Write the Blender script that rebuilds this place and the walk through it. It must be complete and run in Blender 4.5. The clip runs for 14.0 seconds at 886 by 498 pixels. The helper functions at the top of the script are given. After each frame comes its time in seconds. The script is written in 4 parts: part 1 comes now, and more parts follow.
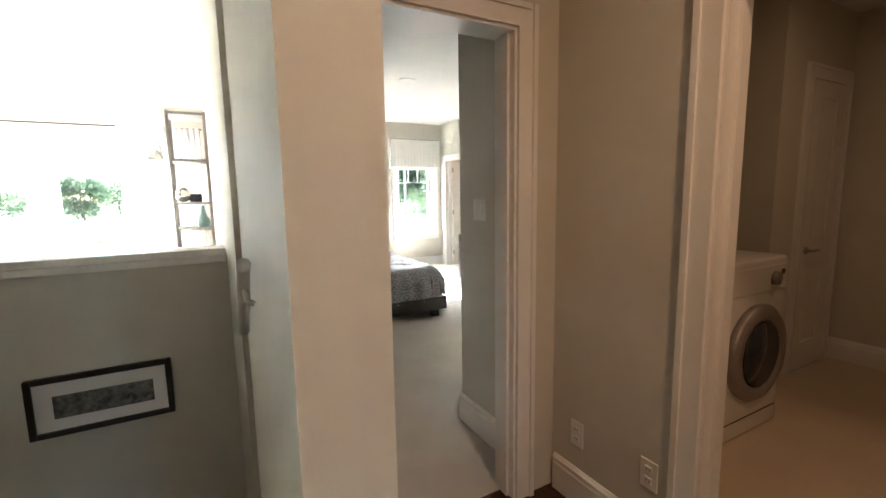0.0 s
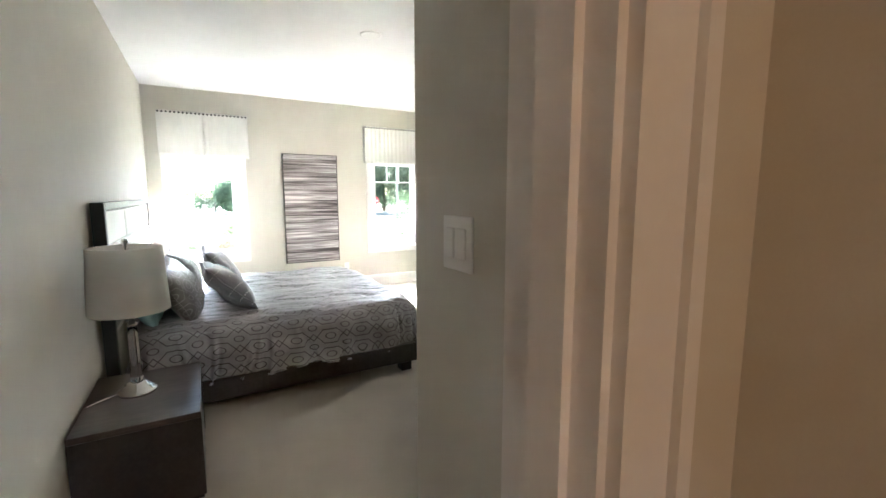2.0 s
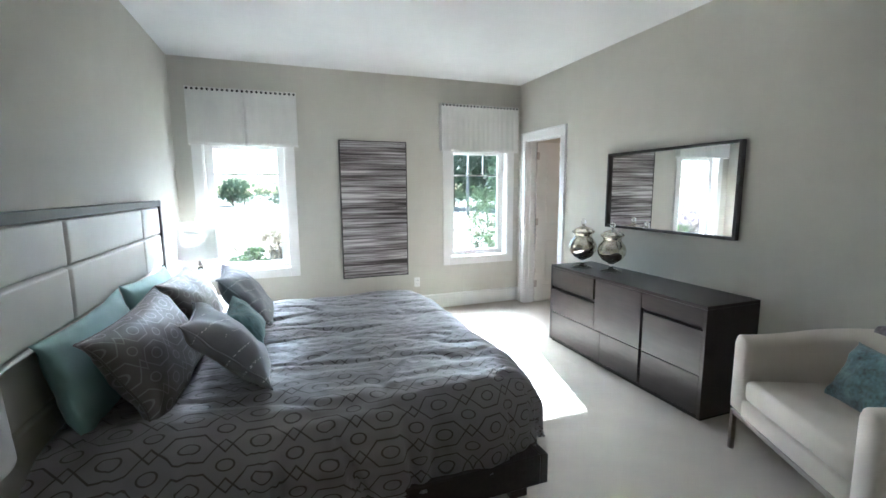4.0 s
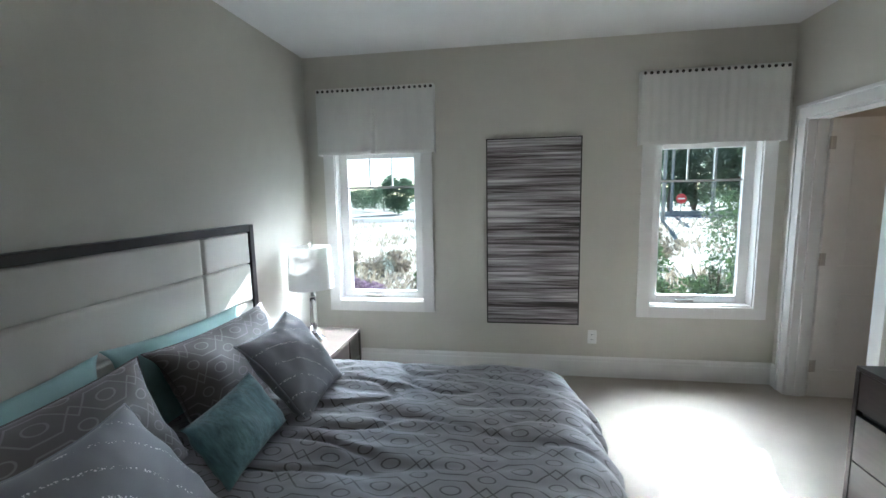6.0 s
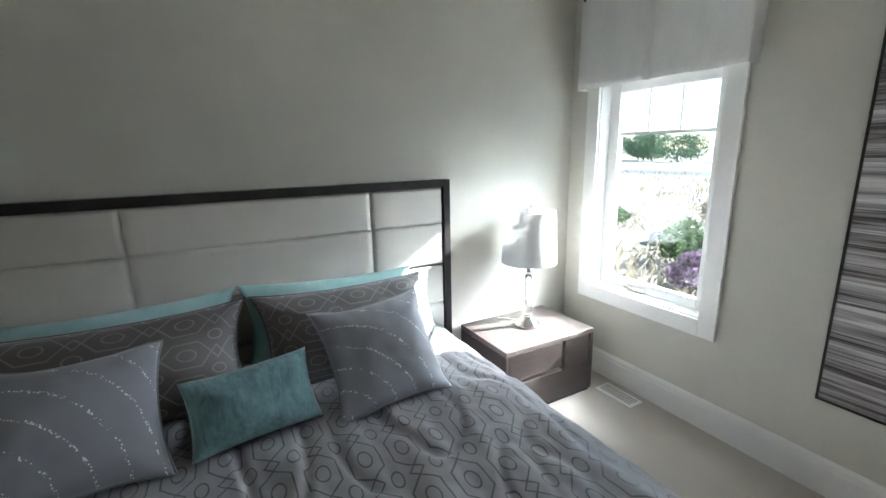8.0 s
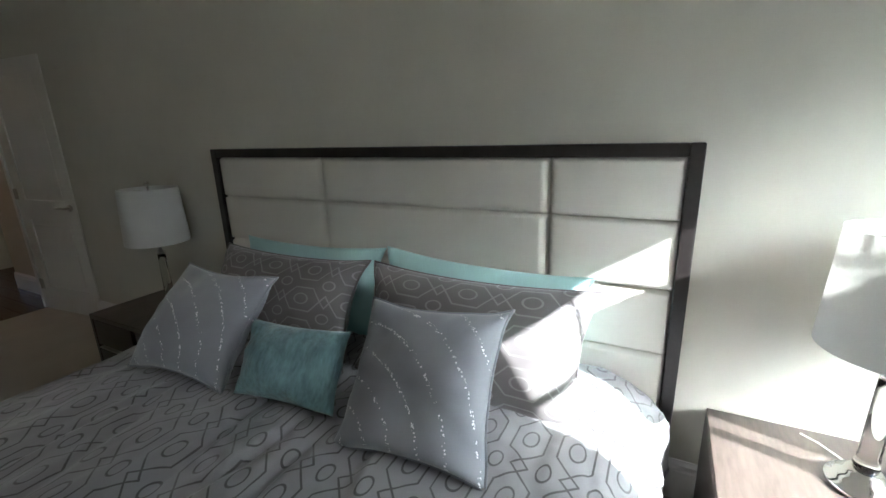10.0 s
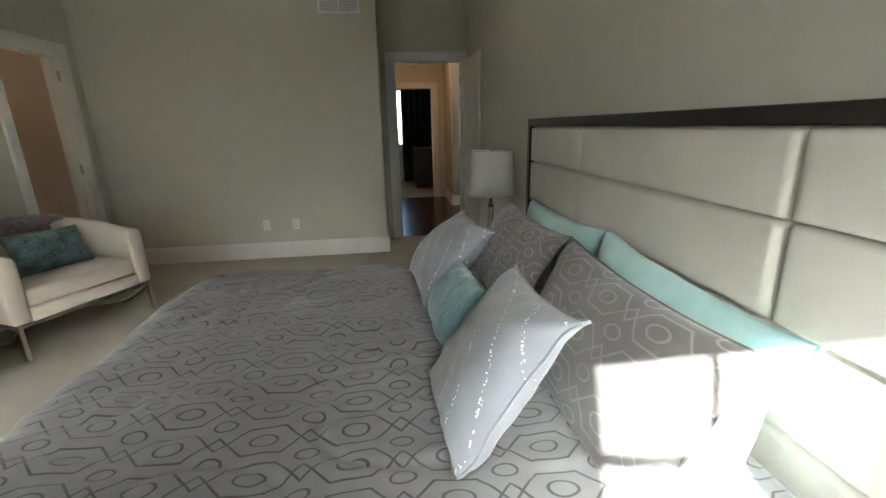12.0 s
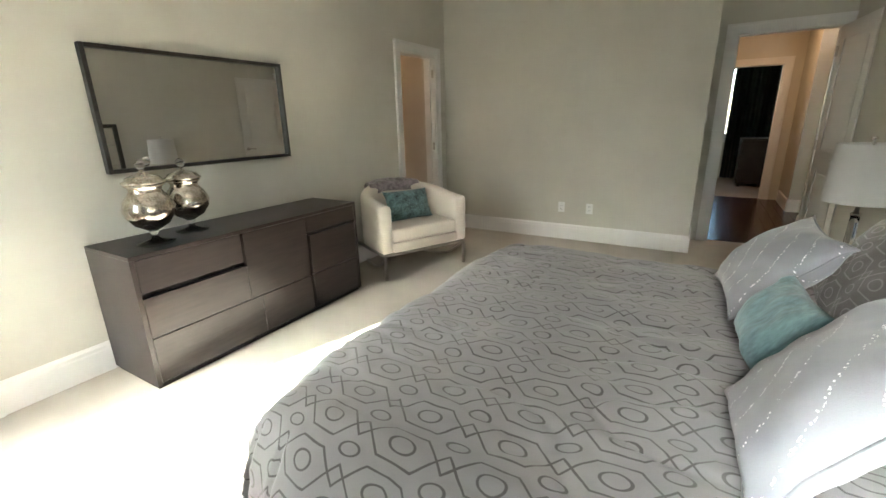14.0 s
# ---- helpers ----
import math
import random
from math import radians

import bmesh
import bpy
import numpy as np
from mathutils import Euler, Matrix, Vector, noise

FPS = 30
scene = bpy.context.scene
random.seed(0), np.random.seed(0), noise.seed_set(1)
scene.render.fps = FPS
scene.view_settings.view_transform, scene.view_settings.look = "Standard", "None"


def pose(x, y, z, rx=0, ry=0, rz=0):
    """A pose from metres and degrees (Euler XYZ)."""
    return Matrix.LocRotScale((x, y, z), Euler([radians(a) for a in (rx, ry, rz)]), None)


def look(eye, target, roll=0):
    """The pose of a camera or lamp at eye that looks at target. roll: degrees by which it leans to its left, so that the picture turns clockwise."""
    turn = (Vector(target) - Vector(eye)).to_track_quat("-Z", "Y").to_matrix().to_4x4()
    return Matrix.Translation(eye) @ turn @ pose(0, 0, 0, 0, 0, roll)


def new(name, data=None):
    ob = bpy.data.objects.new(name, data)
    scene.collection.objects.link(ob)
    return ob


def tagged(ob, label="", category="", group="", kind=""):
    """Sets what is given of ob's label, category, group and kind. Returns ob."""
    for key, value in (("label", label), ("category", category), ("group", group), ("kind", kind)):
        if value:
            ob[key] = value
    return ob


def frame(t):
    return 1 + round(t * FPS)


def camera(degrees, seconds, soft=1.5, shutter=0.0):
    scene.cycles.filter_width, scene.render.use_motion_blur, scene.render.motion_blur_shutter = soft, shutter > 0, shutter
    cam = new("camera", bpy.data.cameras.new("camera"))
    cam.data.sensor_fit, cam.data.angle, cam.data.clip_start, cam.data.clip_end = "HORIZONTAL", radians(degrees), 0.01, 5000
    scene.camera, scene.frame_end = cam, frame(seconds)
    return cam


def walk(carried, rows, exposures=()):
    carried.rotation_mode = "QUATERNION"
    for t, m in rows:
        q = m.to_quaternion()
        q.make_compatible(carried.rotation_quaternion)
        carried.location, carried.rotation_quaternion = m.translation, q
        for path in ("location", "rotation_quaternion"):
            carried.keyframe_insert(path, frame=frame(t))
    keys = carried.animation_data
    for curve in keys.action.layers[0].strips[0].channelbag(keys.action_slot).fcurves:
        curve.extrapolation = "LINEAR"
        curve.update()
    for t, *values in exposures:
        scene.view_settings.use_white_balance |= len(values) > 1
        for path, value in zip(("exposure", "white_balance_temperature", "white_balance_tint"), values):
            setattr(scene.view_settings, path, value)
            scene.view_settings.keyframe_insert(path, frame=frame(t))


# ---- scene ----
cam = camera(91.7, 14.0)
PATH = [
    (0, (-0.267, -1.01, 1.427), (0.681, 0.731, 1.168), -1.0),
    (0.5, (-0.003, -0.745, 1.441), (1.001, 0.964, 1.173), -0.3),
    (1, (0.261, -0.483, 1.458), (1.26, 1.23, 1.201), -0.6),
    (1.5, (0.458, -0.174, 1.457), (1.445, 1.547, 1.204), -0.3),
    (2, (0.583, 0.212, 1.432), (1.553, 1.943, 1.182), -0.0),
    (4.5, (1.171, 2.028, 1.478), (1.696, 3.938, 1.203), -0.6),
    (5, (1.393, 2.361, 1.507), (1.698, 4.319, 1.235), -0.8),
    (5.5, (1.625, 2.672, 1.541), (1.634, 4.654, 1.271), -1.0),
    (6, (1.793, 2.962, 1.565), (1.486, 4.922, 1.31), -1.1),
    (6.5, (1.961, 3.28, 1.562), (1.296, 5.15, 1.315), -0.8),
    (7, (2.12, 3.623, 1.554), (1.077, 5.3, 1.238), -0.8),
    (7.5, (2.281, 3.991, 1.548), (0.844, 5.326, 1.16), -1.2),
    (8, (2.31, 4.333, 1.551), (0.598, 5.265, 1.105), -1.2),
    (8.5, (2.323, 4.736, 1.525), (0.427, 5.17, 1.059), -1.7),
    (11, (1.113, 5.751, 1.431), (0.018, 4.175, 0.87), -1.9),
    (11.5, (0.987, 5.876, 1.419), (0.347, 4.064, 0.865), -1.9),
    (12, (0.98, 5.951, 1.359), (0.761, 4.041, 0.809), -1.4),
    (12.5, (1.021, 6.016, 1.354), (1.182, 4.104, 0.79), -1.3),
    (13, (1.031, 6.047, 1.335), (1.532, 4.194, 0.771), -1.3),
    (13.5, (1.064, 6.06, 1.318), (1.836, 4.302, 0.756), -1.1),
    (14, (1.041, 6.049, 1.355), (2.023, 4.405, 0.778), -1.3),
]
walk(cam, [(t, look(eye, target, roll)) for t, eye, target, roll in PATH],
     exposures=[(0, 5.0, 5950, 10), (2.2, 5.0, 5800, 10), (4.2, 3.7, 5300, 8), (5.0, 3.2, 5350, 8), (6.0, 2.85, 5350, 8), (6.5, 2.95, 5350, 8), (7.5, 3.2, 5450, 8), (8.7, 3.1, 5600, 8), (10.8, 2.8, 5950, 6), (12.0, 3.35, 6300, 6), (13.0, 4.05, 6450, 6), (13.5, 4.3, 6500, 6), (14.0, 4.2, 6500, 6)])

# ---- light ----
SUN_WAY = Vector((-0.289, -1.05, -0.692)).normalized()
world = bpy.data.worlds.new("world")
world.use_nodes = True
scene.world = world
sky = world.node_tree.nodes.new("ShaderNodeTexSky")
sky.sky_type = "NISHITA"
sky.sun_disc = False
sky.dust_density = 0.1
sky.sun_elevation = math.asin(-SUN_WAY.z)
sky.sun_rotation = math.atan2(-SUN_WAY.x, -SUN_WAY.y)
back = world.node_tree.nodes["Background"]
world.node_tree.links.new(sky.outputs[0], back.inputs[0])
back.inputs[1].default_value = 0.05

sun = new("sun", bpy.data.lights.new("sun", "SUN"))
sun.data.energy, sun.data.angle, sun.data.color = 5.0, radians(0.5), (1.0, 0.97, 0.92)
sun.matrix_world = look((0, 0, 0), SUN_WAY)


def area_lamp(name, at, to, sx, sy, watts, colour):
    lamp = new(name, bpy.data.lights.new(name, "AREA"))
    lamp.data.shape, lamp.data.size, lamp.data.size_y = "RECTANGLE", sx, sy
    lamp.data.energy, lamp.data.color = watts, colour
    lamp.matrix_world = look(at, to)
    return lamp


WARM = (1.0, 0.58, 0.31)
for x, y, w in ((0.45, -1.3, 0.65), (2.6, -0.55, 0.17), (4.8, 2.2, 0.3), (4.9, 5.6, 0.25)):
    area_lamp("downlight_glow", (x, y, 2.70), (x, y + 0.001, 0), 0.12, 0.12, w, WARM)


# ---- materials ----
def mat(name, base, rough=0.6, metal=0.0, vary=0.08, scale=6.0, fine=90.0, bump=0.1, stretch=(1, 1, 1), second=None, spec=0.5, sheen=0.0, dist=0.003):
    m = bpy.data.materials.new(name)
    m.use_nodes = True
    nt = m.node_tree
    n, l = nt.nodes, nt.links
    b = n["Principled BSDF"]
    tc, mp = n.new("ShaderNodeTexCoord"), n.new("ShaderNodeMapping")
    mp.inputs["Scale"].default_value = stretch
    l.new(tc.outputs["Object"], mp.inputs[0])
    big, small = n.new("ShaderNodeTexNoise"), n.new("ShaderNodeTexNoise")
    big.inputs["Scale"].default_value, small.inputs["Scale"].default_value = scale, fine
    big.inputs["Detail"].default_value, small.inputs["Detail"].default_value = 5, 3
    l.new(mp.outputs[0], big.inputs["Vector"])
    l.new(mp.outputs[0], small.inputs["Vector"])
    mean = n.new("ShaderNodeMath")
    mean.operation = "MULTIPLY_ADD"
    mean.inputs[1].default_value = 0.45
    l.new(small.outputs["Fac"], mean.inputs[0])
    half = n.new("ShaderNodeMath")
    half.operation = "MULTIPLY"
    half.inputs[1].default_value = 0.55
    l.new(big.outputs["Fac"], half.inputs[0])
    l.new(half.outputs[0], mean.inputs[2])
    ramp = n.new("ShaderNodeValToRGB")
    lo = second or tuple(c * (1 - vary * 2) for c in base)
    hi = tuple(min(1, c * (1 + vary)) for c in base)
    ramp.color_ramp.elements[0].position, ramp.color_ramp.elements[1].position = 0.3, 0.68
    ramp.color_ramp.elements[0].color, ramp.color_ramp.elements[1].color = (*lo, 1), (*hi, 1)
    l.new(mean.outputs[0], ramp.inputs[0])
    l.new(ramp.outputs[0], b.inputs["Base Color"])
    b.inputs["Roughness"].default_value, b.inputs["Metallic"].default_value = rough, metal
    b.inputs["Specular IOR Level"].default_value = spec
    b.inputs["Sheen Weight"].default_value = sheen
    if bump:
        bp = n.new("ShaderNodeBump")
        bp.inputs["Strength"].default_value, bp.inputs["Distance"].default_value = bump, dist
        l.new(small.outputs["Fac"], bp.inputs["Height"])
        l.new(bp.outputs[0], b.inputs["Normal"])
    return m


PAINT = mat("wall_paint", (0.60, 0.578, 0.505), 0.75, vary=0.02, fine=250, bump=0.06, spec=0.3)
WHITE = mat("ceiling_paint", (0.80, 0.80, 0.78), 0.85, vary=0.015, fine=160, bump=0.1, spec=0.2)
TRIM = mat("trim_paint", (0.78, 0.77, 0.74), 0.35, vary=0.015, fine=60, bump=0.03)
DOORW = mat("door_paint", (0.74, 0.72, 0.67), 0.4, vary=0.02, fine=60, bump=0.03)
CARPET = mat("carpet_pile", (0.50, 0.455, 0.39), 0.95, vary=0.07, scale=3.0, fine=420, bump=0.7, spec=0.1, sheen=0.05, dist=0.006)
ESPRESSO = mat("espresso_wood", (0.034, 0.025, 0.022), 0.32, vary=0.25, scale=5, fine=60, bump=0.04, stretch=(1, 0.12, 1))
# lighter, browner tone of the espresso wood, for the nightstand tops
ESPRESSO_TOP = mat("espresso_wood_lighter", (0.085, 0.066, 0.056), 0.28, vary=0.3, scale=5, fine=70, bump=0.05, stretch=(0.2, 1, 1))
GAP = mat("drawer_gap", (0.012, 0.010, 0.010), 0.6, vary=0.1)
FRAME = mat("dark_frame", (0.022, 0.018, 0.017), 0.35, vary=0.15, fine=60)
LEATHER = mat("cream_leather", (0.60, 0.57, 0.51), 0.45, vary=0.03, scale=4, fine=220, bump=0.12)
LINEN = mat("white_linen", (0.74, 0.73, 0.69), 0.9, vary=0.05, scale=14, fine=300, bump=0.35, stretch=(1, 1, 0.25), spec=0.15, sheen=0.2)
SHADE = mat("shade_fabric", (0.76, 0.75, 0.72), 0.85, vary=0.03, fine=320, bump=0.2, spec=0.2)
CHROME = mat("chrome", (0.80, 0.78, 0.75), 0.12, 1.0, vary=0.03, bump=0)
NICKEL = mat("brushed_nickel", (0.50, 0.46, 0.41), 0.3, 1.0, vary=0.06, bump=0.02)
MERCURY = mat("mercury_glass", (0.78, 0.74, 0.66), 0.10, 1.0, vary=0.25, scale=22, fine=110, bump=0.12, second=(0.22, 0.18, 0.14))
AQUA = mat("aqua_cotton", (0.34, 0.53, 0.52), 0.85, vary=0.06, scale=7, fine=260, bump=0.2, sheen=0.2)
TEAL = mat("teal_knit", (0.17, 0.30, 0.32), 0.9, vary=0.25, scale=20, fine=70, bump=0.9, stretch=(1, 0.35, 1.6), sheen=0.3)
CHENILLE = mat("teal_chenille", (0.14, 0.25, 0.26), 0.8, vary=0.45, scale=16, fine=60, bump=0.6, sheen=0.4)
CHAIRC = mat("ivory_upholstery", (0.76, 0.69, 0.60), 0.9, vary=0.03, scale=6, fine=330, bump=0.25, spec=0.2, sheen=0.3)
THROW = mat("mauve_fur_throw", (0.30, 0.25, 0.26), 0.95, vary=0.35, scale=25, fine=120, bump=1.0, sheen=0.5)
PLATE = mat("white_plastic", (0.80, 0.80, 0.77), 0.35, vary=0.01, bump=0)
WOODFLOOR = mat("dark_hardwood", (0.060, 0.030, 0.019), 0.25, vary=0.35, scale=5, fine=60, bump=0.06, stretch=(1, 0.1, 1))
APPLIANCE = mat("white_enamel", (0.74, 0.72, 0.68), 0.22, vary=0.01, bump=0)
DARKGLASS = mat("dark_door_glass", (0.03, 0.03, 0.035), 0.08, vary=0.1, bump=0)
TILE = mat("laundry_tile", (0.52, 0.43, 0.32), 0.4, vary=0.06, scale=3, fine=50, bump=0.05)
CURTAIN = mat("dark_teal_velvet", (0.010, 0.022, 0.024), 0.9, vary=0.3, scale=8, fine=120, bump=0.2, sheen=0.1)
SHEER = mat("white_sheer", (0.85, 0.85, 0.84), 0.9, vary=0.03, fine=200, bump=0.2)
GREYMETAL = mat("weathered_grey_frame", (0.30, 0.27, 0.25), 0.45, 0.4, vary=0.12, fine=60)
BLACK = mat("black_plastic", (0.015, 0.015, 0.016), 0.4, vary=0.1, bump=0)
MATBOARD = mat("mat_board", (0.78, 0.77, 0.74), 0.9, vary=0.01, bump=0)
PRINT = mat("print_ink", (0.16, 0.16, 0.15), 0.8, vary=0.6, scale=14, fine=60, bump=0)
SAND = mat("garden_ground", (0.27, 0.24, 0.19), 0.95, vary=0.3, scale=0.5, fine=8, bump=0.4, second=(0.075, 0.085, 0.04))
LEAF = mat("shrub_leaf", (0.10, 0.15, 0.060), 0.6, vary=0.45, scale=3, fine=12, bump=0)
LEAF_DRY = mat("dry_grass_blade", (0.24, 0.20, 0.14), 0.8, vary=0.3, scale=2, fine=12, bump=0)
LEAF_HEATH = mat("heather_leaf", (0.22, 0.15, 0.20), 0.8, vary=0.4, scale=2, fine=12, bump=0)
LEAF_FAR = mat("tree_leaf", (0.10, 0.15, 0.085), 0.7, vary=0.4, scale=0.5, fine=3, bump=0)
BARK = mat("bark", (0.10, 0.075, 0.055), 0.9, vary=0.3, scale=6, fine=30, bump=0.5)
STONE = mat("garden_stone", (0.33, 0.31, 0.28), 0.85, vary=0.25, scale=5, fine=30, bump=0.5)
ASPHALT = mat("asphalt", (0.07, 0.07, 0.07), 0.9, vary=0.15, scale=1, fine=40, bump=0.3)


def translucent(m, amount, clear=0.0):
    """Lets some light through a cloth."""
    n, l = m.node_tree.nodes, m.node_tree.links
    b, out = n["Principled BSDF"], n["Material Output"]
    tr, mix = n.new("ShaderNodeBsdfTranslucent"), n.new("ShaderNodeMixShader")
    l.new(b.inputs["Base Color"].links[0].from_socket, tr.inputs[0])
    mix.inputs[0].default_value = amount
    l.new(b.outputs[0], mix.inputs[1])
    l.new(tr.outputs[0], mix.inputs[2])
    l.new(mix.outputs[0], out.inputs[0])
    if clear:
        cl, mix2 = n.new("ShaderNodeBsdfTransparent"), n.new("ShaderNodeMixShader")
        mix2.inputs[0].default_value = clear
        l.new(mix.outputs[0], mix2.inputs[1])
        l.new(cl.outputs[0], mix2.inputs[2])
        l.new(mix2.outputs[0], out.inputs[0])


translucent(SHADE, 0.35)
translucent(LINEN, 0.06)
translucent(SHEER, 0.5, 0.45)
for leafy in (LEAF, LEAF_DRY, LEAF_HEATH, LEAF_FAR):
    translucent(leafy, 0.5)


def glass_mat(name, tint=(1, 1, 1), rough=0.0):
    m = bpy.data.materials.new(name)
    m.use_nodes = True
    b = m.node_tree.nodes["Principled BSDF"]
    b.inputs["Base Color"].default_value = (*tint, 1)
    b.inputs["Transmission Weight"].default_value = 1
    b.inputs["Roughness"].default_value = rough
    b.inputs["IOR"].default_value = 1.45
    return m


GLASS = glass_mat("tinted_window_glass", (0.76, 0.80, 0.80))
CRYSTAL = glass_mat("crystal", (0.97, 0.98, 0.98))
MIRROR = bpy.data.materials.new("mirror_silver")
MIRROR.use_nodes = True
MIRROR.node_tree.nodes["Principled BSDF"].inputs["Metallic"].default_value = 1
MIRROR.node_tree.nodes["Principled BSDF"].inputs["Roughness"].default_value = 0.01
MIRROR.node_tree.nodes["Principled BSDF"].inputs["Base Color"].default_value = (0.86, 0.87, 0.86, 1)


def trellis(name, cloth, thread, du, dv, rough_cloth=0.75, rough_thread=0.3, lustre=0.0):
    """Woven cloth with a satin trellis of long hexagons, crossing threads and ovals, laid along the UV map in metres."""
    m = mat(name, cloth, rough_cloth, vary=0.05, scale=8, fine=350, bump=0.15, sheen=0.25)
    n, l = m.node_tree.nodes, m.node_tree.links
    b = n["Principled BSDF"]
    uv, sep = n.new("ShaderNodeTexCoord"), n.new("ShaderNodeSeparateXYZ")
    warp = n.new("ShaderNodeTexNoise")
    warp.inputs["Scale"].default_value = 3.0
    wadd = n.new("ShaderNodeVectorMath")
    wadd.operation = "MULTIPLY_ADD"
    wadd.inputs[1].default_value = (0.02, 0.02, 0)
    l.new(uv.outputs["UV"], warp.inputs["Vector"])
    l.new(warp.outputs["Color"], wadd.inputs[0])
    l.new(uv.outputs["UV"], wadd.inputs[2])
    l.new(wadd.outputs[0], sep.inputs[0])

    def op(kind, a, c=0.0, d=None):
        q = n.new("ShaderNodeMath")
        q.operation = kind
        for k, v in enumerate((a, c, d)):
            if v is None:
                continue
            if isinstance(v, (int, float)):
                q.inputs[k].default_value = v
            else:
                l.new(v, q.inputs[k])
        return q.outputs[0]

    def near_zero(coord, period):
        """Distance, in metres, of a coordinate from the middle of its repeat."""
        k = op("DIVIDE", coord, period)
        return op("MULTIPLY", op("ABSOLUTE", op("SUBTRACT", k, op("ROUND", k))), period)

    p, q = near_zero(sep.outputs[0], du), near_zero(sep.outputs[1], dv)

    def stroke(x0, y0, x1, y1):
        """Distance to a straight thread, its ends given in parts of the repeat."""
        ax, ay, ex, ey = x0 * du, y0 * dv, (x1 - x0) * du, (y1 - y0) * dv
        px, py = op("SUBTRACT", p, ax), op("SUBTRACT", q, ay)
        h = op("DIVIDE", op("ADD", op("MULTIPLY", px, ex), op("MULTIPLY", py, ey)), ex * ex + ey * ey)
        h = op("MINIMUM", op("MAXIMUM", h, 0.0), 1.0)
        gx, gy = op("SUBTRACT", px, op("MULTIPLY", h, ex)), op("SUBTRACT", py, op("MULTIPLY", h, ey))
        return op("SQRT", op("ADD", op("MULTIPLY", gx, gx), op("MULTIPLY", gy, gy)))

    def eye(cx, cy, rx, ry):
        """Distance to an oval, its middle and half-widths given in parts of the repeat."""
        gx = op("DIVIDE", op("SUBTRACT", p, cx * du), rx * du)
        gy = op("DIVIDE", op("SUBTRACT", q, cy * dv), ry * dv)
        r = op("SQRT", op("ADD", op("MULTIPLY", gx, gx), op("MULTIPLY", gy, gy)))
        return op("MULTIPLY", op("ABSOLUTE", op("SUBTRACT", r, 1.0)), ry * dv * 1.2)

    lines = None
    for d in (stroke(0, 0.36, 0.20, 0.36), stroke(0.20, 0.36, 0.40, 0.0), stroke(0.40, 0.0, 0.5, 0.18),
              eye(0, 0, 0.145, 0.16), eye(0.5, 0.5, 0.125, 0.14)):
        k = op("MAXIMUM", op("SUBTRACT", 1.0, op("DIVIDE", d, 0.0052)), 0.0)
        lines = k if lines is None else op("MAXIMUM", lines, k)
    breaks = n.new("ShaderNodeTexNoise")
    breaks.inputs["Scale"].default_value = 14.0
    l.new(uv.outputs["UV"], breaks.inputs["Vector"])
    edge = n.new("ShaderNodeMapRange")
    edge.inputs["From Min"].default_value, edge.inputs["From Max"].default_value = 0.25, 0.6
    l.new(op("MULTIPLY", lines, op("ADD", breaks.outputs["Fac"], 0.45)), edge.inputs["Value"])
    mix = n.new("ShaderNodeMix")
    mix.data_type = "RGBA"
    old = b.inputs["Base Color"].links[0].from_socket
    l.new(edge.outputs[0], mix.inputs["Factor"])
    l.new(old, mix.inputs["A"])
    mix.inputs["B"].default_value = (*thread, 1)
    l.new(mix.outputs["Result"], b.inputs["Base Color"])
    r = n.new("ShaderNodeMapRange")
    r.inputs["To Min"].default_value, r.inputs["To Max"].default_value = rough_cloth, rough_thread
    l.new(edge.outputs[0], r.inputs["Value"])
    l.new(r.outputs[0], b.inputs["Roughness"])
    l.new(op("MULTIPLY", edge.outputs[0], lustre), b.inputs["Metallic"])
    return m


DUVET = trellis("duvet_jacquard", (0.245, 0.238, 0.245), (0.085, 0.08, 0.08), 0.235, 0.132, 0.6, 0.30, 0.55)
SHAM = trellis("sham_jacquard", (0.125, 0.112, 0.108), (0.24, 0.225, 0.22), 0.235, 0.132, 0.55, 0.3, 0.3)


def sequin_cloth():
    m = mat("silver_satin", (0.25, 0.258, 0.285), 0.45, vary=0.04, scale=6, fine=300, bump=0.12, sheen=0.3)
    n, l = m.node_tree.nodes, m.node_tree.links
    b = n["Principled BSDF"]
    uv = n.new("ShaderNodeTexCoord")
    v = n.new("ShaderNodeTexVoronoi")
    v.inputs["Scale"].default_value = 120
    l.new(uv.outputs["UV"], v.inputs["Vector"])
    big = n.new("ShaderNodeTexWave")
    big.wave_type, big.rings_direction = "RINGS", "Z"
    big.inputs["Scale"].default_value, big.inputs["Distortion"].default_value = 3.6, 1.6
    l.new(uv.outputs["UV"], big.inputs["Vector"])
    a, c, d = (n.new("ShaderNodeMath") for _ in range(3))
    a.operation, c.operation, d.operation = "LESS_THAN", "GREATER_THAN", "MULTIPLY"
    a.inputs[1].default_value, c.inputs[1].default_value = 0.36, 0.975
    l.new(v.outputs["Distance"], a.inputs[0])
    l.new(big.outputs["Fac"], c.inputs[0])
    l.new(a.outputs[0], d.inputs[0])
    l.new(c.outputs[0], d.inputs[1])
    r = n.new("ShaderNodeMapRange")
    r.inputs["To Min"].default_value, r.inputs["To Max"].default_value = 0.5, 0.15
    l.new(d.outputs[0], r.inputs["Value"])
    l.new(r.outputs[0], b.inputs["Roughness"])
    mix = n.new("ShaderNodeMix")
    mix.data_type = "RGBA"
    l.new(d.outputs[0], mix.inputs["Factor"])
    l.new(b.inputs["Base Color"].links[0].from_socket, mix.inputs["A"])
    mix.inputs["B"].default_value = (0.9, 0.9, 0.92, 1)
    l.new(mix.outputs["Result"], b.inputs["Base Color"])
    return m


SATIN = sequin_cloth()


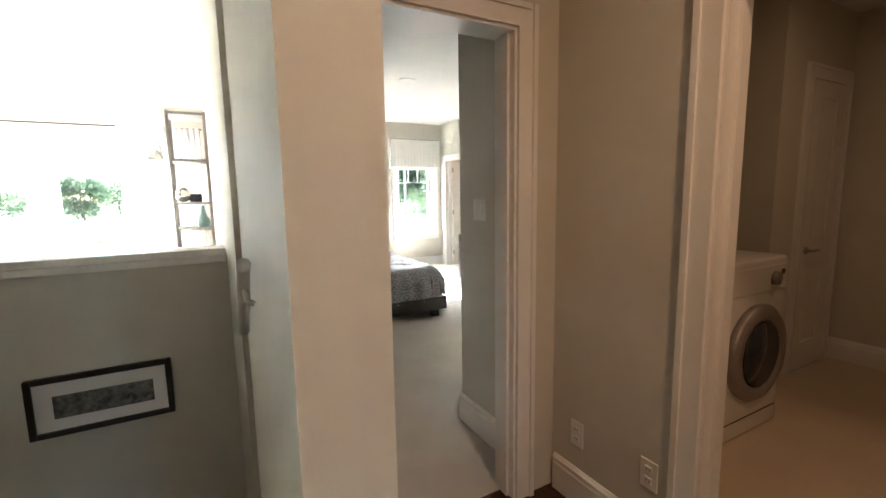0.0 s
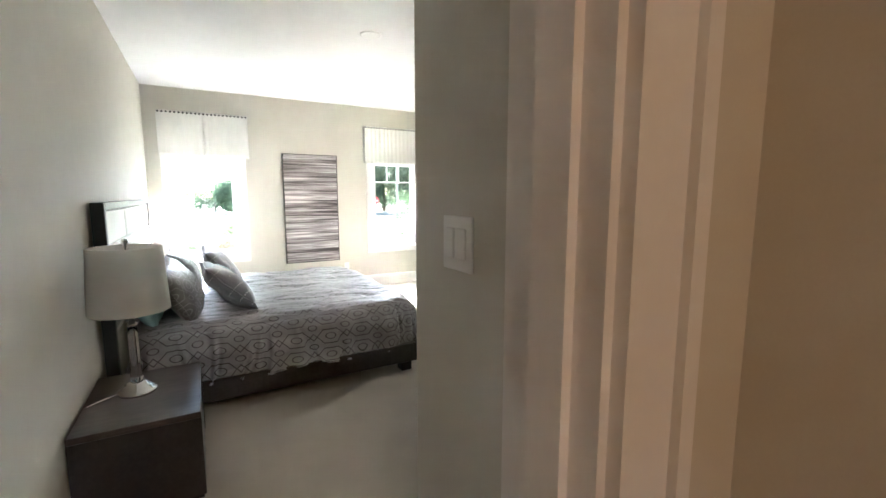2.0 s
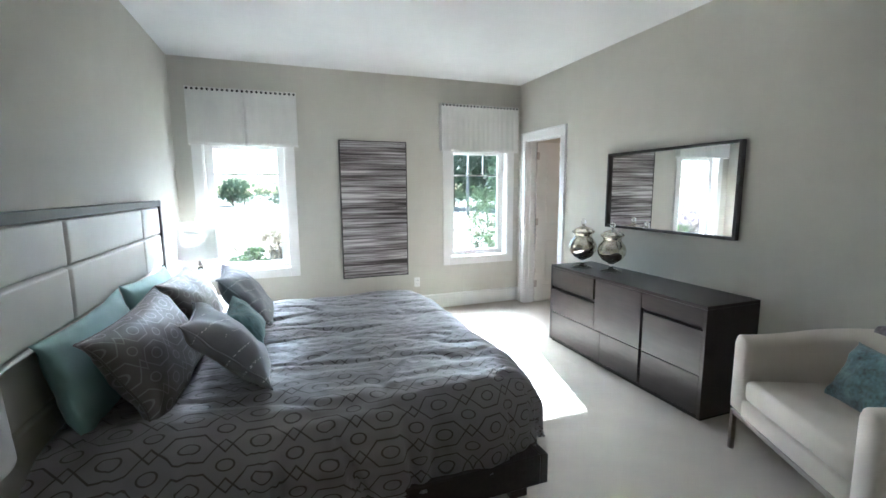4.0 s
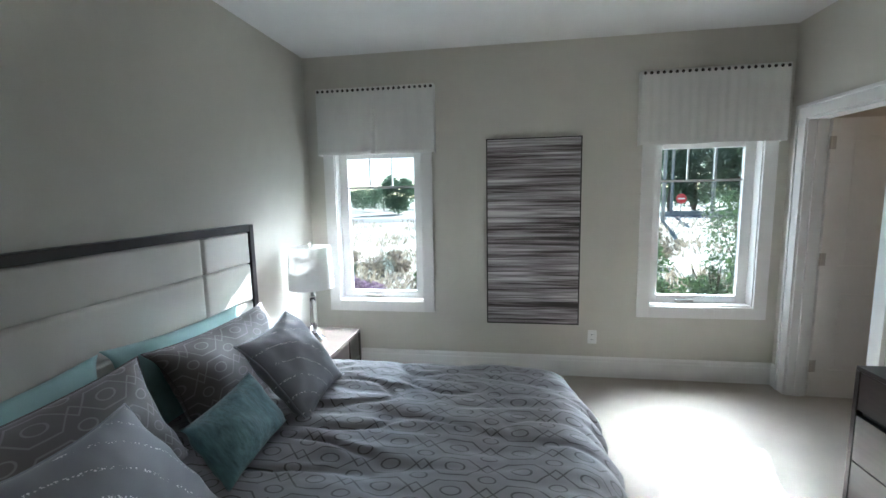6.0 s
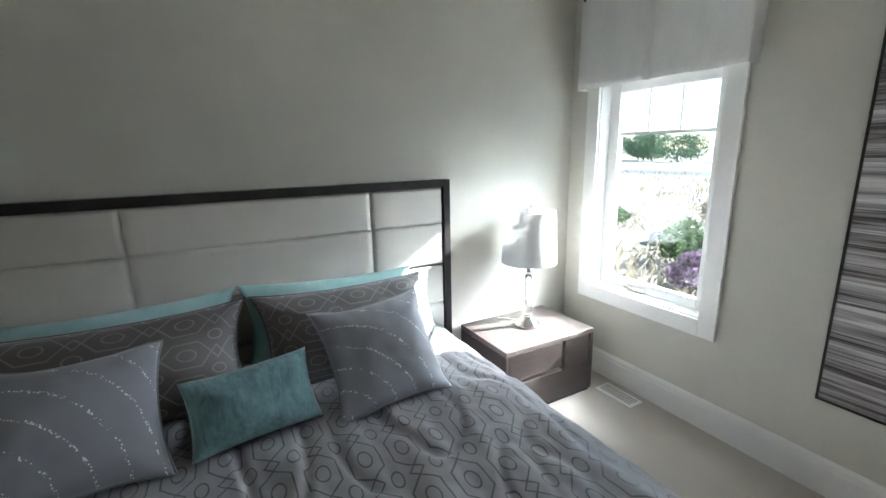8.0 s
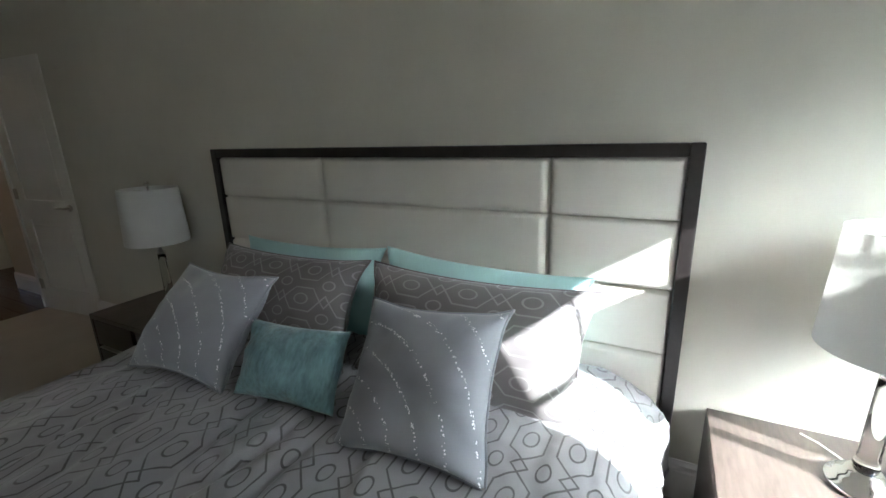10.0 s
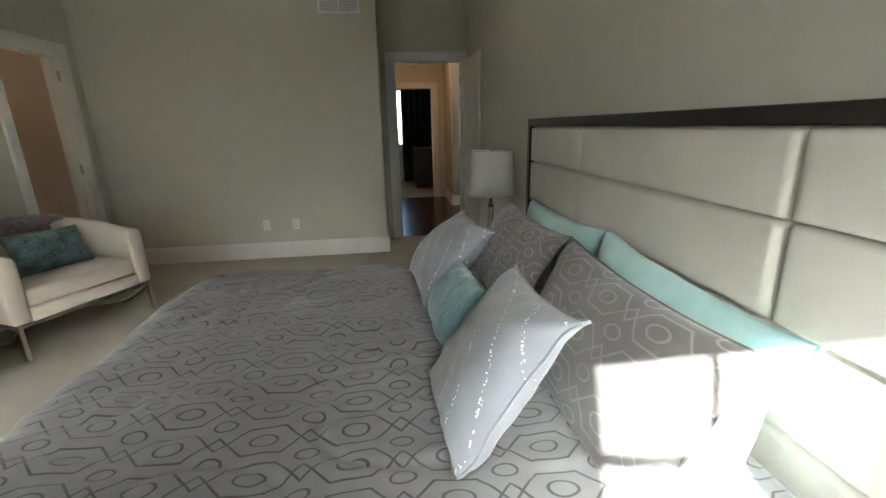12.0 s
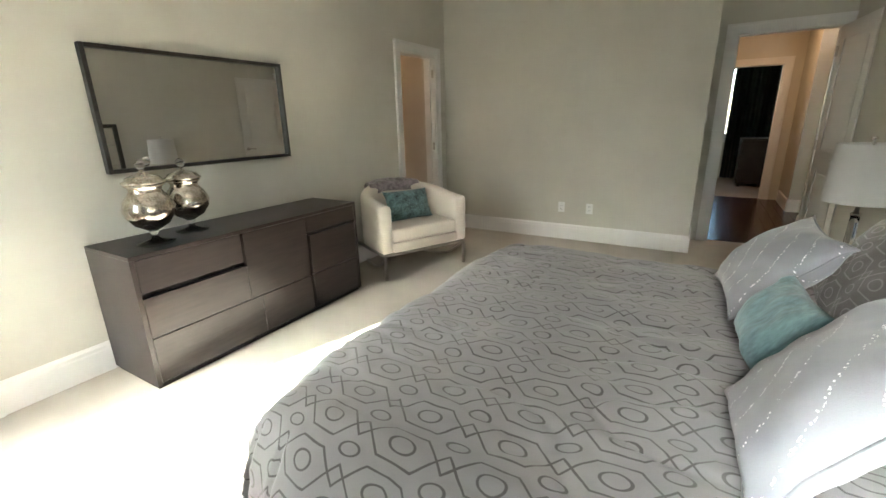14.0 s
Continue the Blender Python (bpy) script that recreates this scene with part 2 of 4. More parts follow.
def streaks():
    """Painted canvas of horizontal brush strokes in greys, white and dark brown."""
    m = bpy.data.materials.new("streaked_canvas")
    m.use_nodes = True
    n, l = m.node_tree.nodes, m.node_tree.links
    b = n["Principled BSDF"]
    tc = n.new("ShaderNodeTexCoord")
    out = None
    for sc, st, k in ((1.0, (0.35, 1, 9.0), 0.38), (1.0, (1.1, 1, 42.0), 0.36), (1.0, (2.6, 1, 170.0), 0.26)):
        mp, t = n.new("ShaderNodeMapping"), n.new("ShaderNodeTexNoise")
        mp.inputs["Scale"].default_value = st
        t.inputs["Scale"].default_value, t.inputs["Detail"].default_value = sc, 4
        l.new(tc.outputs["Object"], mp.inputs[0])
        l.new(mp.outputs[0], t.inputs["Vector"])
        q = n.new("ShaderNodeMath")
        q.operation = "MULTIPLY_ADD"
        q.inputs[1].default_value = k
        l.new(t.outputs["Fac"], q.inputs[0])
        if out:
            l.new(out, q.inputs[2])
        else:
            q.inputs[2].default_value = 0
        out = q.outputs[0]
    ramp = n.new("ShaderNodeValToRGB")
    e = ramp.color_ramp.elements
    e[0].position, e[0].color = 0.42, (0.035, 0.028, 0.027, 1)
    e[1].position, e[1].color = 0.585, (0.66, 0.64, 0.62, 1)
    for p, c in ((0.455, (0.085, 0.070, 0.068)), (0.485, (0.22, 0.195, 0.195)), (0.53, (0.36, 0.335, 0.335))):
        q = e.new(p)
        q.color = (*c, 1)
    l.new(out, ramp.inputs[0])
    l.new(ramp.outputs[0], b.inputs["Base Color"])
    b.inputs["Roughness"].default_value = 0.6
    bp = n.new("ShaderNodeBump")
    bp.inputs["Strength"].default_value, bp.inputs["Distance"].default_value = 0.3, 0.004
    l.new(out, bp.inputs["Height"])
    l.new(bp.outputs[0], b.inputs["Normal"])
    return m


CANVAS = streaks()


# ---- building helpers ----
def world_of(ob):
    m = Matrix.Identity(4)
    while ob:
        m = ob.matrix_basis @ m
        ob = ob.parent
    return m


def part(name, bm, material, parent=None, label="", smooth=False):
    """Links a bmesh, given in world metres, as one mesh object, under a parent if there is one."""
    if parent:
        bm.transform(world_of(parent).inverted())
    me = bpy.data.meshes.new(name)
    bmesh.ops.recalc_face_normals(bm, faces=bm.faces)
    bm.to_mesh(me)
    bm.free()
    me.materials.append(material)
    if smooth:
        for p in me.polygons:
            p.use_smooth = True
    ob = new(name, me)
    if parent:
        ob.parent = parent
    if label:
        tagged(ob, label)
    return ob


def thing(name, at, label, category, group="", kind=""):
    ob = new(name)
    ob.empty_display_size = 0.1
    ob.location = at
    bpy.context.view_layer.update()
    return tagged(ob, label, category, group, kind)


def box(bm, x0, x1, y0, y1, z0, z1, m=None):
    x0, x1 = min(x0, x1), max(x0, x1)
    y0, y1 = min(y0, y1), max(y0, y1)
    v = [bm.verts.new(p) for p in ((x0, y0, z0), (x1, y0, z0), (x1, y1, z0), (x0, y1, z0), (x0, y0, z1), (x1, y0, z1), (x1, y1, z1), (x0, y1, z1))]
    if m is not None:
        for q in v:
            q.co = m @ q.co
    for f in ((3, 2, 1, 0), (4, 5, 6, 7), (0, 1, 5, 4), (1, 2, 6, 5), (2, 3, 7, 6), (3, 0, 4, 7)):
        bm.faces.new([v[k] for k in f])
    return bm


def bx(x0, x1, y0, y1, z0, z1, bevel=0.0, seg=2, m=None):
    bm = box(bmesh.new(), x0, x1, y0, y1, z0, z1)
    if bevel:
        bmesh.ops.bevel(bm, geom=bm.edges[:], offset=bevel, segments=seg, affect="EDGES", profile=0.5)
    if m is not None:
        bm.transform(m)
    return bm


def lathe(profile, at=(0, 0, 0), n=36, bm=None):
    bm = bm or bmesh.new()
    rings = []
    for r, z in profile:
        rings.append([bm.verts.new((at[0] + r * math.cos(2 * math.pi * k / n), at[1] + r * math.sin(2 * math.pi * k / n), at[2] + z)) for k in range(n)])
    for a, b in zip(rings, rings[1:]):
        for k in range(n):
            bm.faces.new((a[k], a[(k + 1) % n], b[(k + 1) % n], b[k]))
    for ring in (rings[0], rings[-1]):
        if (ring[0].co - ring[n // 2].co).length > 1e-4:
            bm.faces.new(ring)
    return bm


def tube(points, r, n=10, bm=None):
    bm = bm or bmesh.new()
    pts = [Vector(p) for p in points]
    rings = []
    for k, p in enumerate(pts):
        d = (pts[min(k + 1, len(pts) - 1)] - pts[max(k - 1, 0)]).normalized()
        a = d.orthogonal().normalized() if not rings else (side - d * side.dot(d)).normalized()
        side = a
        b = d.cross(a)
        rings.append([bm.verts.new(p + r * (math.cos(2 * math.pi * q / n) * a + math.sin(2 * math.pi * q / n) * b)) for q in range(n)])
    for a, b in zip(rings, rings[1:]):
        for k in range(n):
            bm.faces.new((a[k], a[(k + 1) % n], b[(k + 1) % n], b[k]))
    bm.faces.new(rings[0])
    bm.faces.new(rings[-1])
    return bm


def sheet(nu, nv, fn, uv=None):
    """A grid of nu x nv cells from fn(s, t), s and t in 0..1, with a UV map in metres if uv(s, t) is given."""
    bm = bmesh.new()
    layer = bm.loops.layers.uv.new("UVMap") if uv else None
    g = [[bm.verts.new(fn(i / nu, j / nv)) for j in range(nv + 1)] for i in range(nu + 1)]
    for i in range(nu):
        for j in range(nv):
            f = bm.faces.new((g[i][j], g[i + 1][j], g[i + 1][j + 1], g[i][j + 1]))
            if uv:
                for loop, (a, b) in zip(f.loops, ((i, j), (i + 1, j), (i + 1, j + 1), (i, j + 1))):
                    loop[layer].uv = uv(a / nu, b / nv)
    return bm


def wall(name, axis, at0, at1, u0, u1, z0, z1, holes=(), material=PAINT, label="greige painted plaster wall"):
    """A wall with its thickness from at0 to at1 along axis, from u0 to u1 along the other, with rectangular holes (a, b, low, high)."""
    bm = bmesh.new()
    us = sorted({u0, u1, *[h[0] for h in holes], *[h[1] for h in holes]})
    for a, b in zip(us, us[1:]):
        spans = sorted((h[2], h[3]) for h in holes if h[0] <= a and h[1] >= b)
        z = z0
        for lo, hi in [*spans, (z1, z1)]:
            if lo > z + 1e-6:
                box(bm, at0, at1, a, b, z, lo) if axis == "x" else box(bm, a, b, at0, at1, z, lo)
            z = hi
    bmesh.ops.remove_doubles(bm, verts=bm.verts, dist=1e-5)
    return tagged(part(name, bm, material), label, "wall", kind="structure")


# ---- structure: bedroom ----
X0, X1, Y0, Y1, H = 0.03, 3.86, 1.195, 6.61, 2.74
W1 = (0.27, 1.05, 0.62, 1.97)
W2 = (2.91, 3.69, 0.62, 1.97)
LW = (-2.1, -0.55, 0.70, 2.12)
LW2 = (-3.6, -2.28, 0.70, 2.12)
wall("wall_north", "y", Y1, Y1 + 0.22, -4.0, 6.0, -0.4, H, [W1, W2, LW, LW2])
wall("wall_west", "x", -0.10, X0, 0.60, Y1, 0, H)
wall("wall_east", "x", X1, X1 + 0.13, Y0 - 0.13, Y1, 0, H, [(5.70, 6.43, 0, 2.05), (1.43, 2.13, 0, 2.05)])
wall("wall_south", "y", Y0 - 0.12, Y0, 1.055, X1, 0, H)
wall("wall_alcove", "x", 1.055, 1.175, 0.60, Y0 - 0.12, 0, H)
wall("wall_door", "y", 0.46, 0.60, -0.20, 1.24, 0, H, [(0.08, 0.90, 0, 2.095)])
# hall, laundry and stairs
wall("wall_hall_stub", "x", -0.182, -0.043, -0.44, 0.46, -1.6, H)
wall("wall_stairs", "x", -0.20, -0.10, 0.60, 1.30, -1.6, H)
wall("wall_loft_side", "x", -0.20, -0.10, 1.30, Y1, 0, H)
wall("wall_hall_east", "x", 1.12, 1.24, -2.55, 0.46, 0, H, [(-1.10, -0.228, 0, 2.05)])
wall("wall_hall_west", "x", -0.21, -0.08, -2.55, -1.55, 0, H)
wall("wall_hall_south", "y", -2.67, -2.55, -2.8, 2.6, 0, H, [(0.13, 0.93, 0, 2.05)])
wall("wall_stair_south", "y", -1.67, -1.55, -2.8, -0.21, -1.6, H)
wall("wall_stair_west", "x", -2.92, -2.80, -2.67, 1.30, -1.6, H)
wall("wall_half", "y", 1.30, 1.42, -2.80, -0.20, -1.6, 1.15)
wall("wall_loft_west", "x", -4.12, -4.0, 1.30, Y1 + 0.22, -0.4, H)
wall("wall_loft_south", "y", 1.30, 1.42, -4.0, -2.80, -0.4, H)
wall("wall_laundry_north", "y", 1.00, 1.07, 1.24, 3.30, 0, H)
wall("wall_laundry_niche", "x", 3.18, 3.30, 0.52, 1.00, 0, H)
wall("wall_laundry_closet", "y", 0.52, 0.64, 3.30, 4.30, 0, H, [(3.58, 4.10, 0, 2.20)])
wall("wall_laundry_east", "x", 4.24, 4.36, -2.0, 0.52, 0, H)
wall("wall_laundry_south", "y", -2.0, -1.88, 1.24, 4.24, 0, H)
wall("wall_laundry_cupboard_back", "y", 1.00, 1.06, 3.30, 4.36, 0, H)
# rooms beyond the two doors of the east wall
wall("wall_bath_east", "x", 5.6, 5.72, 1.0, Y1, 0, H)
wall("wall_bath_south", "y", 1.07, 1.19, X1 + 0.13, 5.6, 0, H)
wall("wall_bath_mid", "y", 3.2, 3.3, X1 + 0.13, 5.6, 0, H)
wall("wall_closet_south", "y", 4.9, 5.0, X1 + 0.13, 5.6, 0, H)
# far bedroom
wall("wall_far_south", "y", -5.42, -5.2, -2.0, 2.6, 0, H, [(0.50, 1.5, 0.85, 2.3)])
wall("wall_far_west", "x", -1.2, -1.08, -5.2, -2.67, 0, H)
wall("wall_far_east", "x", 2.5, 2.6, -5.2, -2.67, 0, H)

for nm, x0, x1, y0, y1, z in (("ceiling", -0.10, 5.72, 0.53, Y1, H), ("ceiling_hall", -2.92, 4.36, -2.67, 0.53, H), ("ceiling_loft", -4.12, -0.10, 0.53, Y1, H), ("ceiling_far", -2.0, 2.6, -5.42, -2.67, H)):
    tagged(part(nm, bx(x0, x1, y0, y1, z, z + 0.15), WHITE), "flat white painted ceiling", "ceiling", kind="structure")
floor = tagged(part("floor", bx(-0.08, 5.7, 0.55, Y1, -0.2, 0), CARPET), "beige cut-pile wall-to-wall carpet", "floor", kind="structure")
tagged(part("floor_far", bx(-1.2, 2.6, -5.2, -2.60, -0.2, 0), CARPET), "beige carpet of the room across the hall", "floor", kind="structure")
tagged(part("floor_loft", bx(-4.0, -0.2, 1.42, Y1, -0.2, 0), CARPET), "beige carpet of the loft", "floor", kind="structure")
tagged(part("floor_laundry", bx(1.18, 4.3, -2.0, 1.0, -0.2, 0), TILE), "tan laundry room floor", "floor", kind="structure")
hall_floor = tagged(part("floor_hall", bx(-1.6, 1.18, -2.60, 0.55, -0.2, -0.012), GAP), "dark stained hardwood floor in the hall", "floor", kind="structure")
tagged(part("floor_stair_landing", bx(-2.8, -0.2, -1.6, 1.3, -1.7, -1.6), WOODFLOOR), "dark hardwood stair landing below", "floor", kind="structure")


# ---- trim ----
def baseboard(x0, y0, x1, y1, out, h=0.175):
    """A moulded baseboard along a wall from one end to the other; out points into the room."""
    a, b, o = Vector((x0, y0, 0)), Vector((x1, y1, 0)), Vector((*out, 0))
    prof = [(0, 0), (0.016, 0), (0.016, h - 0.045), (0.013, h - 0.035), (0.013, h - 0.018), (0.006, h - 0.006), (0.004, h), (0, h)]
    bm = bmesh.new()
    rows = [[bm.verts.new(p + o * d + Vector((0, 0, z))) for d, z in prof] for p in (a, b)]
    k = len(prof)
    for q in range(k):
        bm.faces.new((rows[0][q], rows[1][q], rows[1][(q + 1) % k], rows[0][(q + 1) % k]))
    bm.faces.new(rows[0])
    bm.faces.new(rows[1])
    return tagged(part("baseboard", bm, TRIM), "tall white moulded baseboard along the wall", "baseboard", kind="structure")


baseboard(X0, Y1, 3.86, Y1, (0, -1))
baseboard(X0, 0.60, X0, Y1, (1, 0))
baseboard(X1, 2.22, X1, 5.61, (-1, 0))
baseboard(X1, 6.52, X1, Y1, (-1, 0))
baseboard(X1, Y0, X1, 1.34, (-1, 0))
baseboard(1.055, Y0, X1, Y0, (0, 1))
baseboard(1.055, 0.62, 1.055, Y0 + 0.016, (-1, 0))
baseboard(1.12, -0.147, 1.12, 0.44, (-1, 0))
baseboard(1.12, -2.55, 1.12, -1.20, (-1, 0))
baseboard(-0.08, -2.45, -0.08, -1.55, (1, 0))
baseboard(-0.21, -1.55, -0.08, -1.55, (0, 1))
baseboard(4.24, -1.88, 4.24, 0.52, (-1, 0))
baseboard(-0.043, -0.44, -0.043, 0.44, (1, 0))


def door_frame(m, w, h, depth, c=0.09, both=True, label="white painted door casing and jamb"):
    """Jamb lining and casings of an opening w by h, whose foot on the room side is at m's origin, x along the wall, y into the room."""
    t = tagged(new("door_casing"), label, "door frame", kind="structure")
    t.matrix_basis = m
    bpy.context.view_layer.update()
    for nm, a, b, lo, hi in (("jamb", -0.001, 0.018, 0, h), ("jamb", w - 0.018, w + 0.001, 0, h), ("head_jamb", 0.018, w - 0.018, h - 0.018, h)):
        part(nm, bx(a, b, -depth, 0, lo, hi, m=m), TRIM, t)
    for nm, a, b, lo, hi in (("stop", 0.018, 0.030, 0, h - 0.018), ("stop", w - 0.030, w - 0.018, 0, h - 0.018)):
        part(nm, bx(a, b, -depth * 0.75, -depth * 0.4, lo, hi, m=m), TRIM, t)
    for side in ((0, 1), (1, -1)) if both else ((0, 1),):
        f = m if side[0] == 0 else m @ Matrix.Translation((0, -depth, 0)) @ Matrix.Diagonal((1, -1, 1, 1))
        for nm, a, b, lo, hi, bands in (("casing_side", -c, 0.006, 0, h + c, ((-c, -c + 0.022),)), ("casing_side", w - 0.006, w + c, 0, h + c, ((w + c - 0.022, w + c),)), ("casing_head", 0.006, w - 0.006, h - 0.006, h + c, ())):
            bm = box(bmesh.new(), a, b, 0, 0.016, lo, hi, f)
            for p, q in bands:
                box(bm, p, q, 0.0161, 0.026, lo, hi, f)
            if nm == "casing_head":
                box(bm, a - c + 0.028, b + c - 0.028, 0.0161, 0.026, hi - 0.022, hi, f)
            part(nm, bm, TRIM, t)
    return t


door_frame(pose(0.08, 0.60, 0), 0.82, 2.095, 0.14, 0.085)
door_frame(pose(X1, 5.70, 0, 0, 0, 90), 0.73, 2.05, 0.13)
door_frame(pose(X1, 1.43, 0, 0, 0, 90), 0.70, 2.05, 0.13)
door_frame(pose(1.12, -1.10, 0, 0, 0, 90), 0.872, 2.05, 0.12, 0.08)
door_frame(pose(0.13, -2.55, 0), 0.80, 2.05, 0.12)
door_frame(pose(4.10, 0.52, 0, 0, 0, 180), 0.52, 2.20, 0.12, both=False)


def panel_door(name, m, w, label, h=2.03, lever_side=1):
    """A two-panel moulded door, hinged at m's origin, width along x, 35 mm thick along y."""
    t = tagged(new(name), label, "door", kind="structure")
    t.matrix_basis = m
    bpy.context.view_layer.update()
    s, rails = 0.11, (0.01, 0.22, 0.83, 1.00, h - 0.12, h)
    bm = bmesh.new()
    box(bm, 0, s, 0, 0.035, 0.01, h, m)
    box(bm, w - s, w, 0, 0.035, 0.01, h, m)
    for a, b in ((rails[0], rails[1]), (rails[2], rails[3]), (rails[4], rails[5])):
        box(bm, s, w - s, 0, 0.035, a, b, m)
    part("slab", bm, DOORW, t)
    for a, b in ((rails[1], rails[2]), (rails[3], rails[4])):
        pm = box(bmesh.new(), s, w - s, 0.010, 0.025, a, b, m)
        for y0, y1 in ((0.004, 0.010), (0.025, 0.031)):
            q = bx(s + 0.035, w - s - 0.035, y0, y1, a + 0.035, b - 0.035, 0.0028, 1, m)
            me = bpy.data.meshes.new("tmp")
            q.to_mesh(me)
            pm.from_mesh(me)
            q.free()
            bpy.data.meshes.remove(me)
        part("panel", pm, DOORW, t)
    hz = 0.95
    for y0, sgn in ((0.035, 1), (0.0, -1)):
        hd = tube([(w - 0.06, y0, hz), (w - 0.06, y0 + sgn * 0.012, hz)], 0.027, 20)
        tube([(w - 0.06, y0 + sgn * 0.01, hz), (w - 0.06, y0 + sgn * 0.05, hz)], 0.010, 12, hd)
        tube([(w - 0.055, y0 + sgn * 0.05, hz), (w - 0.10, y0 + sgn * 0.053, hz + 0.004), (w - 0.15, y0 + sgn * 0.05, hz - 0.003), (w - 0.17, y0 + sgn * 0.046, hz)], 0.009, 10, hd)
        hd.transform(m)
        part("door_handle", hd, NICKEL, t, "brushed nickel lever handle", True)
    for z in (0.2, 1.0, 1.82):
        hg = tube([(-0.006, -0.004, z), (-0.006, -0.004, z + 0.09)], 0.007, 10)
        box(hg, -0.004, 0.03, -0.002, 0.0, z, z + 0.09)
        hg.transform(m)
        part("hinge", hg, NICKEL, t, "", False)
    return t


panel_door("door_1", pose(0.115, 0.615, 0, 0, 0, 95.5), 0.77, "open white two-panel bedroom door against the wall", 2.07)
panel_door("door_2", pose(4.00, 6.395, 0, 0, 0, -2), 0.70, "open white two-panel door into the closet")
panel_door("door_3", pose(4.075, 0.535, 0, 0, 0, 180), 0.48, "closed white two-panel laundry closet door", 2.18)
for z in (0.2, 1.0, 1.82):
    tagged(part("hinge_plate", bx(3.868, 3.894, 1.4485, 1.4515, z, z + 0.09), NICKEL), "nickel hinge leaf on the door jamb", "hinge", kind="structure")
strike = part("strike_plate", bx(0.8785, 0.8825, 0.50, 0.53, 0.915, 0.975), NICKEL)
tagged(strike, "nickel strike plate set into the door jamb", "strike plate", kind="structure")
part("latch_hole", bx(0.877, 0.8784, 0.508, 0.524, 0.932, 0.958), GAP, strike)


# ---- windows ----
def window(name, x0, x1, z0, z1, y, label, face=-1, muntins=2, bar=1.63, casing=0.09, depth=0.22, sash=0.075):
    """A casement in an opening of the north or south wall; y is the inner wall face, face points into the room."""
    t = thing(name, ((x0 + x1) / 2, y, z0), label, "window", kind="structure")
    o = -face

    def b(nm, a0, a1, d0, d1, c0, c1, mt=TRIM, bev=0.0):
        return part(nm, bx(a0, a1, y + o * d0, y + o * d1, c0, c1, bev), mt, t)

    b("casing_side", x0 - casing, x0 + 0.004, -0.02, 0, z0 - casing, z1, bev=0.002)
    b("casing_side", x1 - 0.004, x1 + casing, -0.02, 0, z0 - casing, z1, bev=0.002)
    b("casing_head", x0 - casing, x1 + casing, -0.02, 0, z1, z1 + casing, bev=0.002)
    b("window_sill", x0 + 0.004, x1 - 0.004, -0.022, 0, z0 - casing, z0 + 0.004, bev=0.002)
    b("reveal", x0, x0 + 0.012, 0, depth, z0, z1)
    b("reveal", x1 - 0.012, x1, 0, depth, z0, z1)
    b("reveal", x0 + 0.012, x1 - 0.012, 0, depth, z1 - 0.012, z1)
    b("reveal", x0 + 0.012, x1 - 0.012, 0, depth, z0, z0 + 0.014)
    f0, f1 = 0.085, 0.13
    xa, xb, za, zb = x0 + 0.012, x1 - 0.012, z0 + 0.014, z1 - 0.012
    b("window_frame", xa, xa + sash, f0, f1, za, zb, bev=0.004)
    b("window_frame", xb - sash, xb, f0, f1, za, zb, bev=0.004)
    b("window_frame", xa + sash, xb - sash, f0, f1, za, za + sash * 0.85, bev=0.004)
    b("window_frame", xa + sash, xb - sash, f0, f1, zb - sash, zb, bev=0.004)
    ga, gb, gc, gd = xa + sash, xb - sash, za + sash * 0.85, zb - sash
    if bar:
        b("glazing_bar", ga, gb, f0 + 0.012, f1 - 0.012, bar - 0.009, bar + 0.009)
        for k in range(muntins):
            x = ga + (gb - ga) * (k + 1) / (muntins + 1)
            b("glazing_bar", x - 0.006, x + 0.006, f0 + 0.013, f1 - 0.013, bar + 0.009, gd)
    pane = b("pane", ga - 0.01, gb + 0.01, f0 + 0.020, f0 + 0.024, gc - 0.01, gd + 0.01, GLASS)
    pane.visible_shadow = False
    if muntins == 2:
        latch = bx((ga + gb) / 2 - 0.16, (ga + gb) / 2 - 0.02, y + o * 0.055, y + o * 0.085, za + 0.012, za + 0.032, 0.006)
        part("crank_handle", latch, NICKEL, t)
    return t


window("window_1", *W1, Y1, "white casement window with divided upper light and deep sill")
window("window_2", *W2, Y1, "white casement window with divided upper light beside the closet door")
window("window_3", *LW, Y1, "wide white loft window", muntins=0, bar=0)
window("window_4", *LW2, Y1, "wide white loft window beside its twin", muntins=0, bar=0)
window("window_5", 0.50, 1.5, 0.85, 2.3, -5.2, "white window of the room across the hall", face=1, muntins=1, bar=1.75)


# ---- bed ----
BY0, BY1 = 3.225, 5.585
bed = thing("bed", (1.1, 4.41, 0), "king bed with dark wood frame and cream panelled headboard", "bed")
hb = bmesh.new()
for a, b, lo, hi in ((BY0, BY0 + 0.044, 0.0, 1.388), (BY1 - 0.044, BY1, 0.0, 1.388), (BY0 + 0.044, BY1 - 0.044, 1.344, 1.388), (BY0 + 0.044, BY1 - 0.044, 0.25, 0.32)):
    q = bx(X0 + 0.018, 0.112, a, b, lo, hi, 0.003, 1)
    me = bpy.data.meshes.new("tmp")
    q.to_mesh(me)
    hb.from_mesh(me)
    q.free()
    bpy.data.meshes.remove(me)
part("headboard_frame", hb, FRAME, bed, "dark espresso wood headboard frame")
part("headboard_back", bx(X0 + 0.02, 0.060, BY0 + 0.044, BY1 - 0.044, 0.32, 1.344), FRAME, bed)
ys, zs = (BY0 + 0.046, 4.0, 5.105, BY1 - 0.046), (0.32, 0.64, 0.885, 1.132, 1.342)
